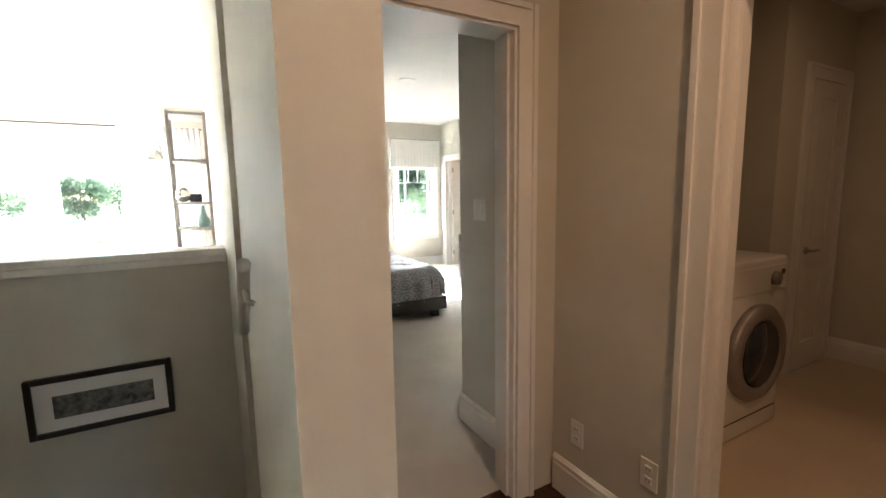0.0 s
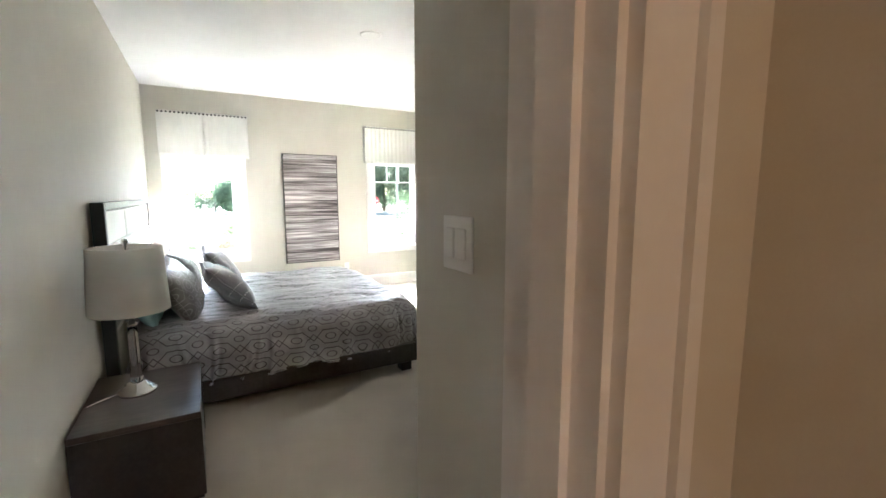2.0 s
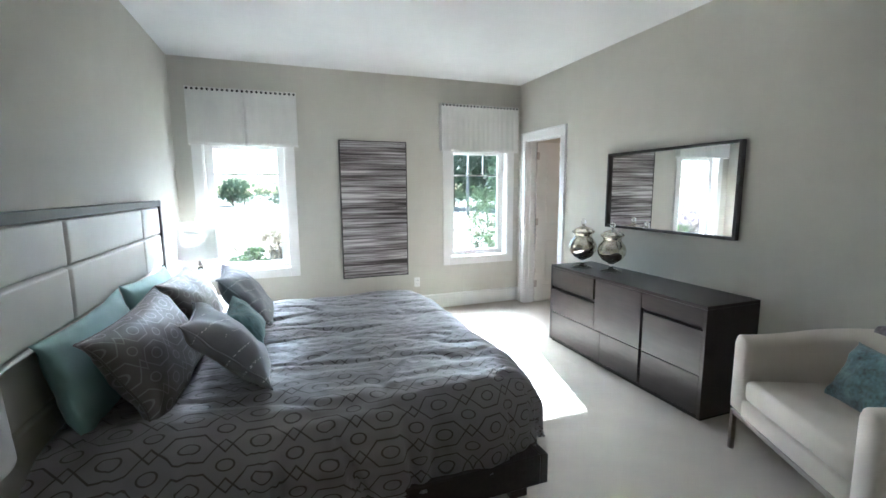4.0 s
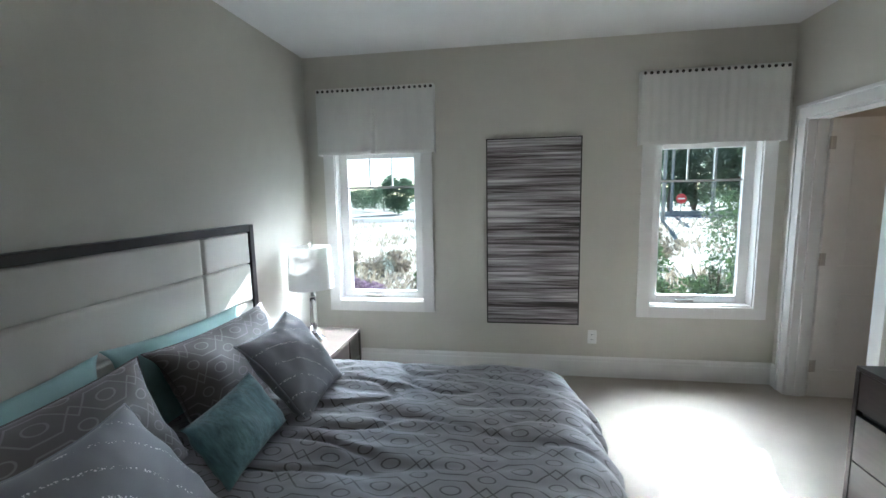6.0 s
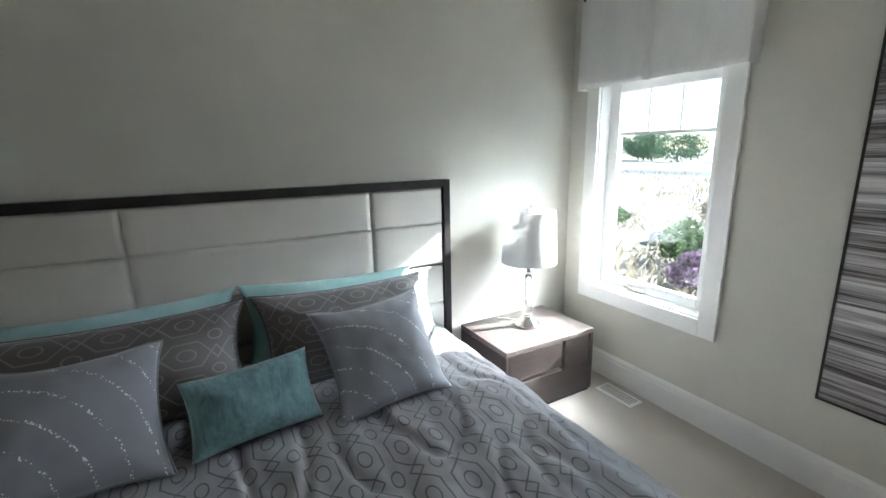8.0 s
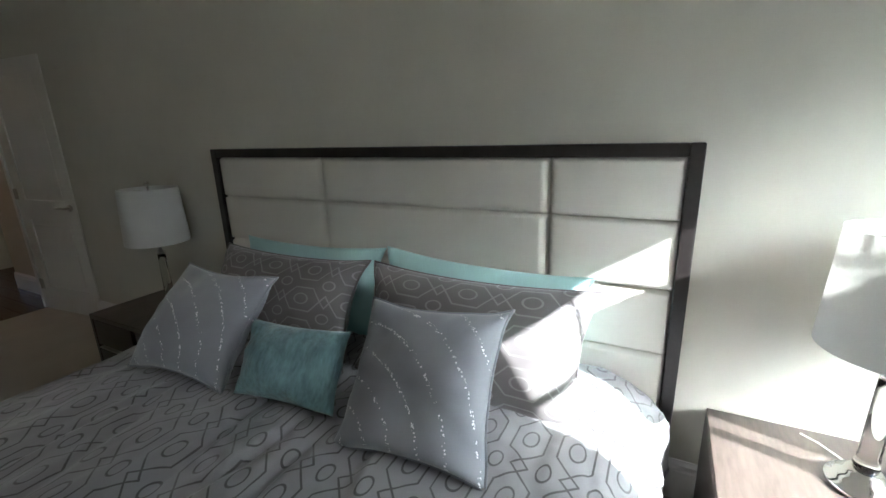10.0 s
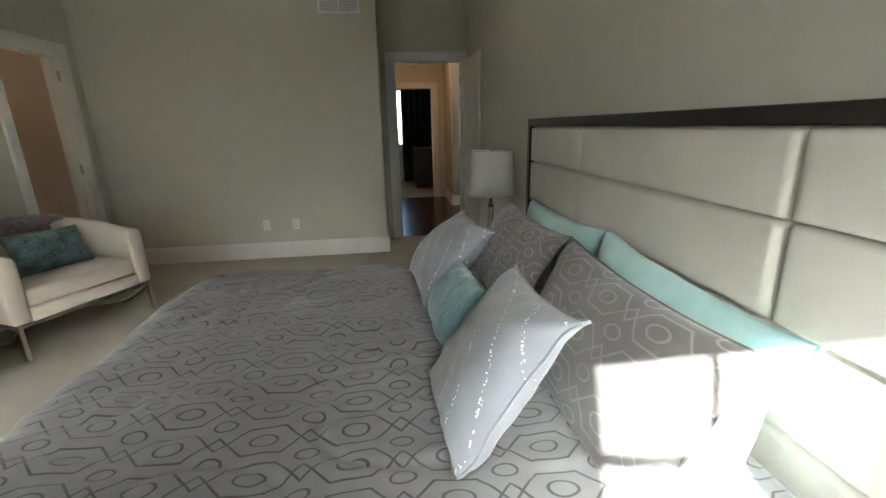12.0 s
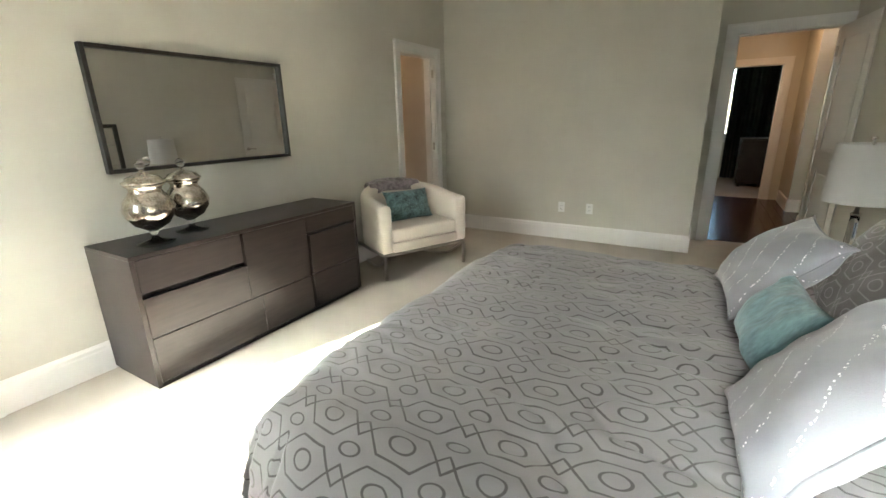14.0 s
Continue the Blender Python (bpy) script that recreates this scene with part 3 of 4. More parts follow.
for a, b in zip(ys, ys[1:]):
    for lo, hi in zip(zs, zs[1:]):
        def puff(s, t, a=a, b=b, lo=lo, hi=hi):
            e = min(1.0, min(s, 1 - s) * (b - a) / 0.010) * 0.72 + 0.28 * min(1.0, min(s, 1 - s) * (b - a) / 0.06)
            f = min(1.0, min(t, 1 - t) * (hi - lo) / 0.010) * 0.72 + 0.28 * min(1.0, min(t, 1 - t) * (hi - lo) / 0.06)
            y, z = a + (b - a) * s, lo + (hi - lo) * t
            return (0.078 + 0.027 * math.sqrt(max(0, math.sin(e * math.pi / 2) * math.sin(f * math.pi / 2))) + 0.002 * noise.noise((y * 6, z * 9, 1)), y, z)
        part("headboard_panel", sheet(56, 26, puff), LEATHER, bed, "padded cream leather panel", True)
for nm, x0, x1, y0, y1 in (("side_rail", 0.125, 2.05, BY0 + 0.02, BY0 + 0.055), ("side_rail", 0.125, 2.05, BY1 - 0.055, BY1 - 0.02), ("foot_rail", 2.05, 2.09, BY0 + 0.02, BY1 - 0.02)):
    part(nm, bx(x0, x1, y0, y1, 0.10, 0.245, 0.004, 1), ESPRESSO, bed)
part("platform", bx(0.13, 2.05, BY0 + 0.055, BY1 - 0.055, 0.19, 0.24), ESPRESSO, bed)
for x, y in ((0.35, 3.36), (1.98, 3.36), (0.35, 5.46), (1.98, 5.46)):
    part("leg", bx(x - 0.045, x + 0.045, y - 0.045, y + 0.045, 0, 0.10, 0.004, 1), ESPRESSO, bed)
mattress = tagged(part("mattress", bx(0.135, 1.99, 3.42, 5.40, 0.24, 0.47, 0.08, 4), LINEN, smooth=True), "thick white mattress under the duvet", "mattress")

TOPZ = 0.572


def fall(d, r):
    """How far out and down a cloth lies at arc length d past the edge, over a round edge of radius r."""
    if d <= 0:
        return d, 0.0
    q = r * math.pi / 2
    if d < q:
        return r * math.sin(d / r), r * (1 - math.cos(d / r))
    return r + 0.04 * (d - q), r + (d - q)


def duvet_point(s, t):
    a = 0.16 + s * 2.48
    b = -1.44 + t * 2.88
    ex, dx = fall(a - 2.00, 0.20)
    ey, dy = fall(abs(b) - 0.90, 0.23)
    x = 2.00 + ex
    y = 4.41 + math.copysign(0.90 + ey, b)
    drop = math.hypot(dx, dy) if dx and dy else dx + dy
    z = TOPZ - min(drop, 0.345)
    cut = max(0.0, x - 1.80) * max(0.0, abs(y - 4.41) - 0.78)
    x -= 0.7 * cut
    y -= math.copysign(0.6 * cut, b)
    # slumped corner of the hanging cloth
    if dx > 0.1 and dy > 0.1:
        k = min(dx, dy) * 0.32
        x -= k * 0.5
        y -= math.copysign(k * 0.5, b)
    slope = min(1.0, drop / 0.15)
    w = 0.010 * noise.noise((a * 2.3, b * 1.7, 0.3)) + 0.012 * noise.noise((a * 2.0 + 0.7 * b, b * 8.0, 2.1)) + 0.007 * noise.noise((a * 5 + b * 3, b * 19, 5)) + 0.003 * noise.noise((a * 22, b * 26, 8))
    crease = abs(noise.noise((a * 2.0 + 1.3 * noise.noise((a, b, 3)), b * 6.5, 7.7)))
    w -= 0.020 * max(0, 0.16 - crease) / 0.16 * (0.35 + 0.65 * max(0, noise.noise((a * 1.5, b * 1.5, 9)) + 0.35))
    z += w * (1 - 0.6 * slope)
    fold = noise.noise((a * 3.2, 1.5, 0)) if dy > dx else noise.noise((b * 3.2, 4.5, 0))
    fold2 = noise.noise((a * 9, 1.5, 0)) if dy > dx else noise.noise((b * 9, 4.5, 0))
    gather = abs(noise.noise(((a if dy > dx else b) * 4.2 + 0.5 * noise.noise((a * 2, b * 2, 6)), 7.5, 0.4 * drop)))
    out = slope * (0.035 + 0.050 * fold + 0.022 * fold2 + w * 0.6 - 0.050 * max(0.0, 1 - gather / 0.14))
    if dy > dx:
        y += math.copysign(out, b)
    elif dx:
        x += out
    if drop > 0.3:
        z += 0.03 * fold
    return (x, y, z)


duvet = part("duvet", sheet(190, 230, duvet_point, lambda s, t: (s * 2.42, t * 2.88)), DUVET, smooth=True)
duvet.modifiers.new("thickness", "SOLIDIFY").thickness = 0.012
tagged(duvet, "rumpled silver-grey jacquard duvet with trellis pattern on the bed", "duvet")


def pillow(name, m, w, h, thick, material, label, seed=0, piping=None, sag=0.06, pinch=0.12, group=""):
    """A stuffed cushion, w along local x, h along local y, thickness along z, middle at m's origin."""
    t = tagged(new(name), label, "pillow", group)
    t.matrix_basis = m
    bpy.context.view_layer.update()
    bm = bmesh.new()
    uvl = bm.loops.layers.uv.new("UVMap")
    n = 34

    def point(i, j, side):
        u, v = 2 * i / n - 1, 2 * j / n - 1
        px = u * (1 - pinch * (1 - abs(v) ** 2.2) * abs(u) ** 3)
        py = v * (1 - pinch * (1 - abs(u) ** 2.2) * abs(v) ** 3)
        e = max(0.0, (1 - abs(u) ** 2.6)) ** 0.55 * max(0.0, (1 - abs(v) ** 2.6)) ** 0.55
        x, y = px * w / 2, py * h / 2
        wr = noise.noise((x * 7 + seed, y * 7, seed * 1.7)) * 0.011 + noise.noise((x * 18 + seed, y * 18, seed)) * 0.004
        edge = 1 - max(abs(u), abs(v))
        radial = noise.noise((math.atan2(v, u) * 3.5, seed, 0)) * 0.016 * math.exp(-edge * 5) * min(1, edge * 10)
        z = side * (thick / 2 * e) + (wr + radial) * min(1, e * 3)
        y -= sag * h * 0.3 * e * (1 - abs(u))
        z += 0.02 * noise.noise((u + seed, v, seed)) + 0.03 * (abs(u * v)) * noise.noise((u * 2, v * 2, seed + 9))
        return Vector((x, y, z))

    g = {}
    for side in (1, -1):
        for i in range(n + 1):
            for j in range(n + 1):
                rim = i in (0, n) or j in (0, n)
                if side < 0 and rim:
                    g[side, i, j] = g[1, i, j]
                else:
                    g[side, i, j] = bm.verts.new(m @ point(i, j, side))
        for i in range(n):
            for j in range(n):
                q = [(i, j), (i + 1, j), (i + 1, j + 1), (i, j + 1)]
                if side < 0:
                    q.reverse()
                f = bm.faces.new([g[side, a, b] for a, b in q])
                for loop, (a, b) in zip(f.loops, q):
                    loop[uvl].uv = (a / n * w, b / n * h)
    rim = [(i, 0) for i in range(n)] + [(n, j) for j in range(n)] + [(i, n) for i in range(n, 0, -1)] + [(0, j) for j in range(n, 0, -1)]
    pts = [g[1, i, j].co.copy() for i, j in rim]
    part("cover", bm, material, t, "", True)
    if piping:
        part("piping", tube(pts + pts[:1], 0.0045, 6), piping, t, "", True)
    return t


def leaning(x, y, z, tilt, yaw=0, roll=0):
    """A cushion standing on the bed: its face looks along +x, leaning back by tilt degrees, turned by yaw, its middle at x, y, z."""
    return pose(x, y, z, 0, 0, yaw) @ pose(0, 0, 0, 0, -tilt, 0) @ pose(0, 0, 0, 90, 0, 90) @ pose(0, 0, 0, 0, 0, roll)


pillow("pillow", leaning(0.21, 3.95, 0.735, 15, 0, 1), 0.90, 0.43, 0.15, AQUA, "plain aqua cotton pillow leaning on the headboard", 1, group="aqua pillows")
pillow("pillow", leaning(0.21, 4.84, 0.735, 15, 0, -2), 0.90, 0.43, 0.15, AQUA, "plain aqua cotton pillow in sunlight by the headboard", 2, group="aqua pillows")
pillow("pillow", leaning(0.41, 3.96, 0.73, 30, -2, 1), 0.92, 0.46, 0.20, SHAM, "taupe trellis-patterned pillow sham", 3, SHAM, group="pillow shams")
pillow("pillow", leaning(0.41, 4.89, 0.73, 30, 2, -1), 0.90, 0.46, 0.20, SHAM, "taupe trellis-patterned pillow sham half in sunlight", 4, SHAM, group="pillow shams")
pillow("throw_pillow", leaning(0.725, 3.885, 0.74, 45, 7, -3), 0.50, 0.47, 0.18, SATIN, "square silver satin pillow with sequin rings", 5, SATIN, pinch=0.13, group="silver pillows")
pillow("throw_pillow", leaning(0.73, 4.895, 0.74, 41, 0, 4), 0.49, 0.48, 0.18, SATIN, "square silver satin pillow with sequin rings and piping", 6, SATIN, pinch=0.13, group="silver pillows")
pillow("throw_pillow", leaning(0.76, 4.39, 0.69, 34, 2, 3), 0.44, 0.27, 0.14, TEAL, "small oblong teal knitted pillow", 7, pinch=0.08)


# ---- nightstands and lamps ----
def nightstand(x0, y0, label):
    x1, y1, h = x0 + 0.49, y0 + 0.69, 0.433
    t = thing("nightstand", ((x0 + x1) / 2, (y0 + y1) / 2, 0), label, "nightstand", "pair of nightstands")
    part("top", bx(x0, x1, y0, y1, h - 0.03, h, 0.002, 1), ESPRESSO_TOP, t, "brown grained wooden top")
    part("side", bx(x0, x1, y0, y0 + 0.025, 0.02, h - 0.03), ESPRESSO, t)
    part("side", bx(x0, x1, y1 - 0.025, y1, 0.02, h - 0.03), ESPRESSO, t)
    part("base", bx(x0 + 0.01, x1 - 0.01, y0 + 0.01, y1 - 0.01, 0.0, 0.02), GAP, t)
    part("carcass", bx(x0 + 0.005, x1 - 0.045, y0 + 0.025, y1 - 0.025, 0.02, h - 0.03), GAP, t)
    drawer = part("drawer_front", bx(x1 - 0.045, x1 - 0.003, y0 + 0.028, y0 + 0.43, 0.235, h - 0.034, 0.002, 1), ESPRESSO, t)
    part("drawer_front", bx(x1 - 0.045, x1 - 0.003, y0 + 0.028, y1 - 0.028, 0.025, 0.205, 0.002, 1), ESPRESSO, t)
    part("drawer_front", bx(x1 - 0.045, x1 - 0.008, y0 + 0.46, y1 - 0.028, 0.207, h - 0.034, 0.002, 1), ESPRESSO, t)
    part("finger_pull", bx(x1 - 0.044, x1 - 0.002, y0 + 0.028, y0 + 0.43, 0.208, 0.216), NICKEL, drawer, "thin pale metal edge")
    return t


ns = nightstand(0.035, 5.695, "dark brown wooden nightstand in the window corner")
nightstand(0.035, 2.41, "dark espresso nightstand beside the bed near the door")


def table_lamp(x, y, z, label):
    t = thing("table_lamp", (x, y, z), label, "lamp", "pair of table lamps")
    part("base", lathe([(0.0, 0.0), (0.082, 0.0), (0.085, 0.008), (0.083, 0.016), (0.066, 0.02), (0.064, 0.034), (0.046, 0.04), (0.043, 0.052), (0.026, 0.06), (0.0, 0.06)], (x, y, z)), CHROME, t, "polished chrome stepped base", True)
    part("stem", lathe([(0.0, 0.06), (0.028, 0.06), (0.030, 0.075), (0.026, 0.09), (0.022, 0.3), (0.021, 0.345), (0.0, 0.345)], (x, y, z)), CRYSTAL, t, "clear glass column", True)
    part("collar", lathe([(0.0, 0.345), (0.024, 0.345), (0.026, 0.36), (0.012, 0.37), (0.010, 0.44), (0.0, 0.44)], (x, y, z)), CHROME, t, "chrome collar", True)
    r0, r1, a, b = 0.172, 0.155, 0.425, 0.745
    shade = part("shade", lathe([(r0, a), (r1, b), (r1 - 0.004, b), (r0 - 0.004, a), (r0, a)], (x, y, z), 120), SHADE, t, "off-white fabric drum shade")
    spid = tube([(x - r1 + 0.006, y, z + b - 0.02), (x + r1 - 0.006, y, z + b - 0.02)], 0.003, 6)
    tube([(x, y - r1 + 0.006, z + b - 0.02), (x, y + r1 - 0.006, z + b - 0.02)], 0.003, 6, spid)
    part("spider", spid, CHROME, shade)
    part("harp", tube([(x, y, z + 0.44), (x, y, z + b)], 0.005, 8), CHROME, t)
    part("finial", lathe([(0.0, b), (0.009, b), (0.007, b + 0.012), (0.015, b + 0.022), (0.013, b + 0.036), (0.0, b + 0.042)], (x, y, z), 16), CHROME, t, "", True)
    part("cord", tube([(x - 0.07, y, z + 0.008), (x - 0.12, y - 0.03, z + 0.005), (x - 0.16, y - 0.06, z + 0.005), (x - 0.19, y - 0.10, z + 0.006)], 0.003, 6), PLATE, t)
    return t


table_lamp(0.265, 6.06, 0.4335, "chrome and glass table lamp with white drum shade in the sun")
table_lamp(0.245, 2.80, 0.4335, "chrome and glass table lamp with white drum shade")


# ---- dresser, mirror, jars ----
DX, DY0, DY1, DH = 3.372, 3.50, 5.125, 0.745
dresser = thing("dresser", (3.6, 4.31, 0), "long low espresso dresser with stepped drawer fronts", "dresser")
part("top", bx(DX, 3.84, DY0, DY1, DH - 0.022, DH, 0.002, 1), ESPRESSO, dresser)
part("side", bx(DX, 3.84, DY0, DY0 + 0.022, 0.02, DH - 0.022), ESPRESSO, dresser)
part("side", bx(DX, 3.84, DY1 - 0.022, DY1, 0.02, DH - 0.022), ESPRESSO, dresser)
part("carcass", bx(DX + 0.03, 3.83, DY0 + 0.022, DY1 - 0.022, 0.02, DH - 0.022), GAP, dresser)
part("plinth", bx(DX + 0.02, 3.82, DY0 + 0.01, DY1 - 0.01, 0, 0.02), GAP, dresser)
for y0, y1, z0, z1 in ((4.525, 5.100, 0.545, 0.720), (4.015, 4.505, 0.2955, 0.720), (4.509, 5.100, 0.2955, 0.515), (3.525, 4.011, 0.610, 0.720), (3.525, 3.990, 0.2955, 0.585),
                       (4.43, 5.100, 0.035, 0.290), (4.015, 4.426, 0.035, 0.290), (3.525, 3.990, 0.035, 0.290)):
    part("drawer_front", bx(DX + 0.002, DX + 0.03, y0, y1, z0, z1, 0.0015, 1), ESPRESSO, dresser)

mirror = thing("wall_mirror", (3.85, 4.31, 1.1), "wide wall mirror in thin dark frame above the dresser", "mirror")
my0, my1, mz0, mz1 = 3.69, 4.935, 1.105, 1.772
for a, b, lo, hi in ((my0, my0 + 0.022, mz0, mz1), (my1 - 0.022, my1, mz0, mz1), (my0 + 0.022, my1 - 0.022, mz0, mz0 + 0.022), (my0 + 0.022, my1 - 0.022, mz1 - 0.022, mz1)):
    part("frame", bx(3.815, 3.858, a, b, lo, hi, 0.002, 1), FRAME, mirror)
part("mirror_glass", bx(3.838, 3.856, my0 + 0.022, my1 - 0.022, mz0 + 0.022, mz1 - 0.022), MIRROR, mirror, "silvered mirror glass")


def jar(x, y, z, k, label):
    t = thing("apothecary_jar", (x, y, z), label, "jar", "mercury glass jars")
    s = lambda pr: [(r * k * 1.12, h * k * 1.1) for r, h in pr]
    part("foot", lathe(s([(0, 0), (0.082, 0), (0.084, 0.004), (0.05, 0.010), (0.018, 0.022), (0.014, 0.045), (0.022, 0.058), (0.02, 0.066), (0, 0.066)]), (x, y, z)), CRYSTAL, t, "clear glass foot", True)
    part("bowl", lathe(s([(0, 0.066), (0.03, 0.068), (0.075, 0.095), (0.106, 0.14), (0.112, 0.175), (0.10, 0.215), (0.076, 0.245), (0.068, 0.26), (0.072, 0.275), (0.086, 0.286), (0.080, 0.290), (0, 0.290)]), (x, y, z), 48), MERCURY, t, "silvered mercury glass bowl", True)
    part("lid", lathe(s([(0, 0.291), (0.088, 0.291), (0.092, 0.298), (0.088, 0.306), (0.075, 0.312), (0.072, 0.322), (0.055, 0.328), (0.03, 0.338), (0.012, 0.346), (0.010, 0.356), (0, 0.356)]), (x, y, z), 40), MERCURY, t, "", True)
    part("knob", lathe(s([(0, 0.356), (0.010, 0.356), (0.021, 0.372), (0.022, 0.388), (0.012, 0.402), (0, 0.405)]), (x, y, z), 20), CRYSTAL, t, "clear glass knob", True)
    return t


jar(3.55, 4.90, DH, 1.0, "footed mercury glass jar with lid on the dresser")
jar(3.65, 4.64, DH, 0.96, "slightly smaller mercury glass jar with lid")

# ---- striped canvas ----
art = thing("wall_art", (1.98, 6.6, 0.46), "tall abstract canvas of grey and brown streaks", "painting")
ax0, ax1, az0, az1 = 1.600, 2.360, 0.457, 2.000
part("canvas", bx(ax0 + 0.010, ax1 - 0.010, 6.568, 6.606, az0 + 0.010, az1 - 0.010), CANVAS, art)
for a, b, lo, hi in ((ax0, ax0 + 0.010, az0, az1), (ax1 - 0.010, ax1, az0, az1), (ax0 + 0.010, ax1 - 0.010, az0, az0 + 0.010), (ax0 + 0.010, ax1 - 0.010, az1 - 0.010, az1)):
    part("frame", bx(a, b, 6.564, 6.608, lo, hi), FRAME, art)


# ---- valances ----
def valance(x0, x1, label, pleat, ripple):
    z0, z1, y = 1.905, 2.452, 6.515
    t = thing("valance", ((x0 + x1) / 2, 6.55, z0), label, "valance", "window valances")

    def front(s, q):
        x = x0 + (x1 - x0) * s
        drop = 1 - q
        d = 0.005 * noise.noise((x * 5, q * 3, x0)) + ripple * math.sin(x * 95 + 2 * noise.noise((x * 6, 0, 0))) * (0.35 + 0.65 * drop)
        z = z1 - (z1 - z0) * drop + drop * 0.012 * noise.noise((x * 4, 3.3, x0))
        if pleat:
            g = abs(x - (x0 + x1) / 2)
            d += 0.022 * max(0, 1 - g / 0.02) * (0.3 + 0.7 * drop) - 0.012 * math.exp(-((g - 0.03) / 0.03) ** 2) * drop
        return (x, y + d - 0.012 * drop, z)

    f = part("front", sheet(110, 16, front), LINEN, t, "", True)
    f.modifiers.new("thickness", "SOLIDIFY").thickness = 0.004
    for x in (x0, x1):
        side = part("return", sheet(6, 10, lambda s, q, x=x: (x + 0.004 * noise.noise((s * 3, q * 4, x)), y - 0.012 * (1 - q) + (Y1 - 0.004 - y) * s, z0 + (z1 - z0) * q)), LINEN, t, "", True)
        side.modifiers.new("thickness", "SOLIDIFY").thickness = 0.004
    part("board", bx(x0 + 0.006, x1 - 0.006, y + 0.008, Y1 - 0.002, z1 - 0.02, z1 - 0.002), TRIM, t)
    n = 23
    stud = lathe([(0.0, 0.007), (0.006, 0.006), (0.0125, 0.0), (0.0, 0.0)], (0, 0, 0), 10)
    stud.transform(pose(0, 0, 0, 90))
    me = bpy.data.meshes.new("nailhead")
    stud.to_mesh(me)
    stud.free()
    me.materials.append(FRAME)
    for k in range(n):
        o = new("nailhead", me)
        o.parent = t
        o.matrix_basis = Matrix.Translation(Vector((x0 + 0.02 + (x1 - x0 - 0.04) * k / (n - 1), y - 0.004, z1 - 0.022)) - t.location)
    return t


valance(0.175, 1.18, "white linen valance with one box pleat and dark nailheads", True, 0.0)
valance(2.775, 3.785, "white linen gathered valance with dark nailheads", False, 0.0035)

# ---- armchair ----
CM = pose(3.11, 2.87, 0, 0, 0, 154.5)
chair = tagged(new("armchair"), "ivory barrel armchair on a slim metal base", "armchair")
chair.matrix_basis = CM
bpy.context.view_layer.update()


def shell():
    """U-shaped arm and back wall; local x is the front, the arms run back along -x."""
    bm = bmesh.new()
    n, prof = 40, 8
    rings = []
    for k in range(n + 1):
        u = k / n
        L, R = 0.32, 0.40
        total = 2 * L + math.pi * R
        d = u * total
        if d < L:
            p, nrm = Vector((-d, R, 0)), Vector((0, 1, 0))
        elif d < L + math.pi * R:
            th = (d - L) / R
            p, nrm = Vector((-L - R * 0.92 * math.sin(th), R * math.cos(th), 0)), Vector((-math.sin(th), math.cos(th), 0))
        else:
            p, nrm = Vector((-L + (d - L - math.pi * R), -R, 0)), Vector((0, -1, 0))
        rise = 0.5 - 0.5 * math.cos(2 * math.pi * u)
        top = 0.67 + 0.11 * rise
        ring = []
        for q, z in ((-0.055, 0.24), (0.045, 0.24), (0.05, 0.30), (0.05, top - 0.05), (0.035, top - 0.01), (0.0, top), (-0.045, top - 0.012), (-0.06, top - 0.05)):
            ring.append(bm.verts.new(p + nrm * q + Vector((0, 0, z))))
        rings.append(ring)
    for a, b in zip(rings, rings[1:]):
        for q in range(prof):
            bm.faces.new((a[q], a[(q + 1) % prof], b[(q + 1) % prof], b[q]))
    bm.faces.new(rings[0])
    bm.faces.new(rings[-1])
    bm.transform(CM)
    return bm


sh = part("shell", shell(), CHAIRC, chair, "", True)
sh.modifiers.new("edges", "BEVEL").width = 0.012
part("seat_cushion", bx(-0.62, -0.005, -0.345, 0.345, 0.325, 0.445, 0.035, 4, CM), CHAIRC, chair, "", True)
part("seat_deck", bx(-0.60, 0.0, -0.345, 0.345, 0.235, 0.325, 0.012, 2, CM), CHAIRC, chair, "", True)
for y in (-0.42, 0.42):
    part("leg", bx(-0.025, 0.0, y - 0.012, y + 0.012, 0, 0.235, 0.002, 1, CM), NICKEL, chair)
    part("runner", bx(-0.60, -0.026, y - 0.012, y + 0.012, 0.210, 0.234, 0.002, 1, CM), NICKEL, chair)
    arc = [(-0.02 - 0.62 * k / 12, y * (1 - 0.25 * k / 12), 0.012 + 0.20 * (1 - (k / 12)) ** 3) for k in range(13)]
    leg = tube(arc, 0.012, 8)
    leg.transform(CM)
    part("back_leg", leg, NICKEL, chair, "", True)
part("front_rail", bx(-0.025, 0.0, -0.408, 0.408, 0.212, 0.234, 0.002, 1, CM), NICKEL, chair)
pillow("throw_pillow", CM @ pose(-0.37, 0.03, 0.575, 0, -26, 0) @ pose(0, 0, 0, 90, 0, 90), 0.48, 0.30, 0.13, CHENILLE, "oblong teal chenille pillow on the armchair", 11, pinch=0.07)


def throw_point(s, q):
    y = -0.27 + 0.54 * s
    a = -0.17 + 0.34 * q
    ey, d = fall(abs(a) - 0.035, 0.045)
    x = -0.69 + (0.14 * (y / 0.4) ** 2) + math.copysign(0.035 + ey, a) if abs(a) > 0.035 else -0.69 + 0.14 * (y / 0.4) ** 2 + a
    z = 0.802 - 0.035 * (y / 0.3) ** 2 - d + 0.012 * noise.noise((y * 22, a * 22, 3)) + 0.01 * noise.noise((y * 6, a * 5, 1))
    return CM @ Vector((x, y, z))


thr = part("throw_blanket", sheet(48, 30, throw_point), THROW, smooth=True)
thr.modifiers.new("thickness", "SOLIDIFY").thickness = 0.014
tagged(thr, "mauve-grey fur throw over the armchair back", "throw")


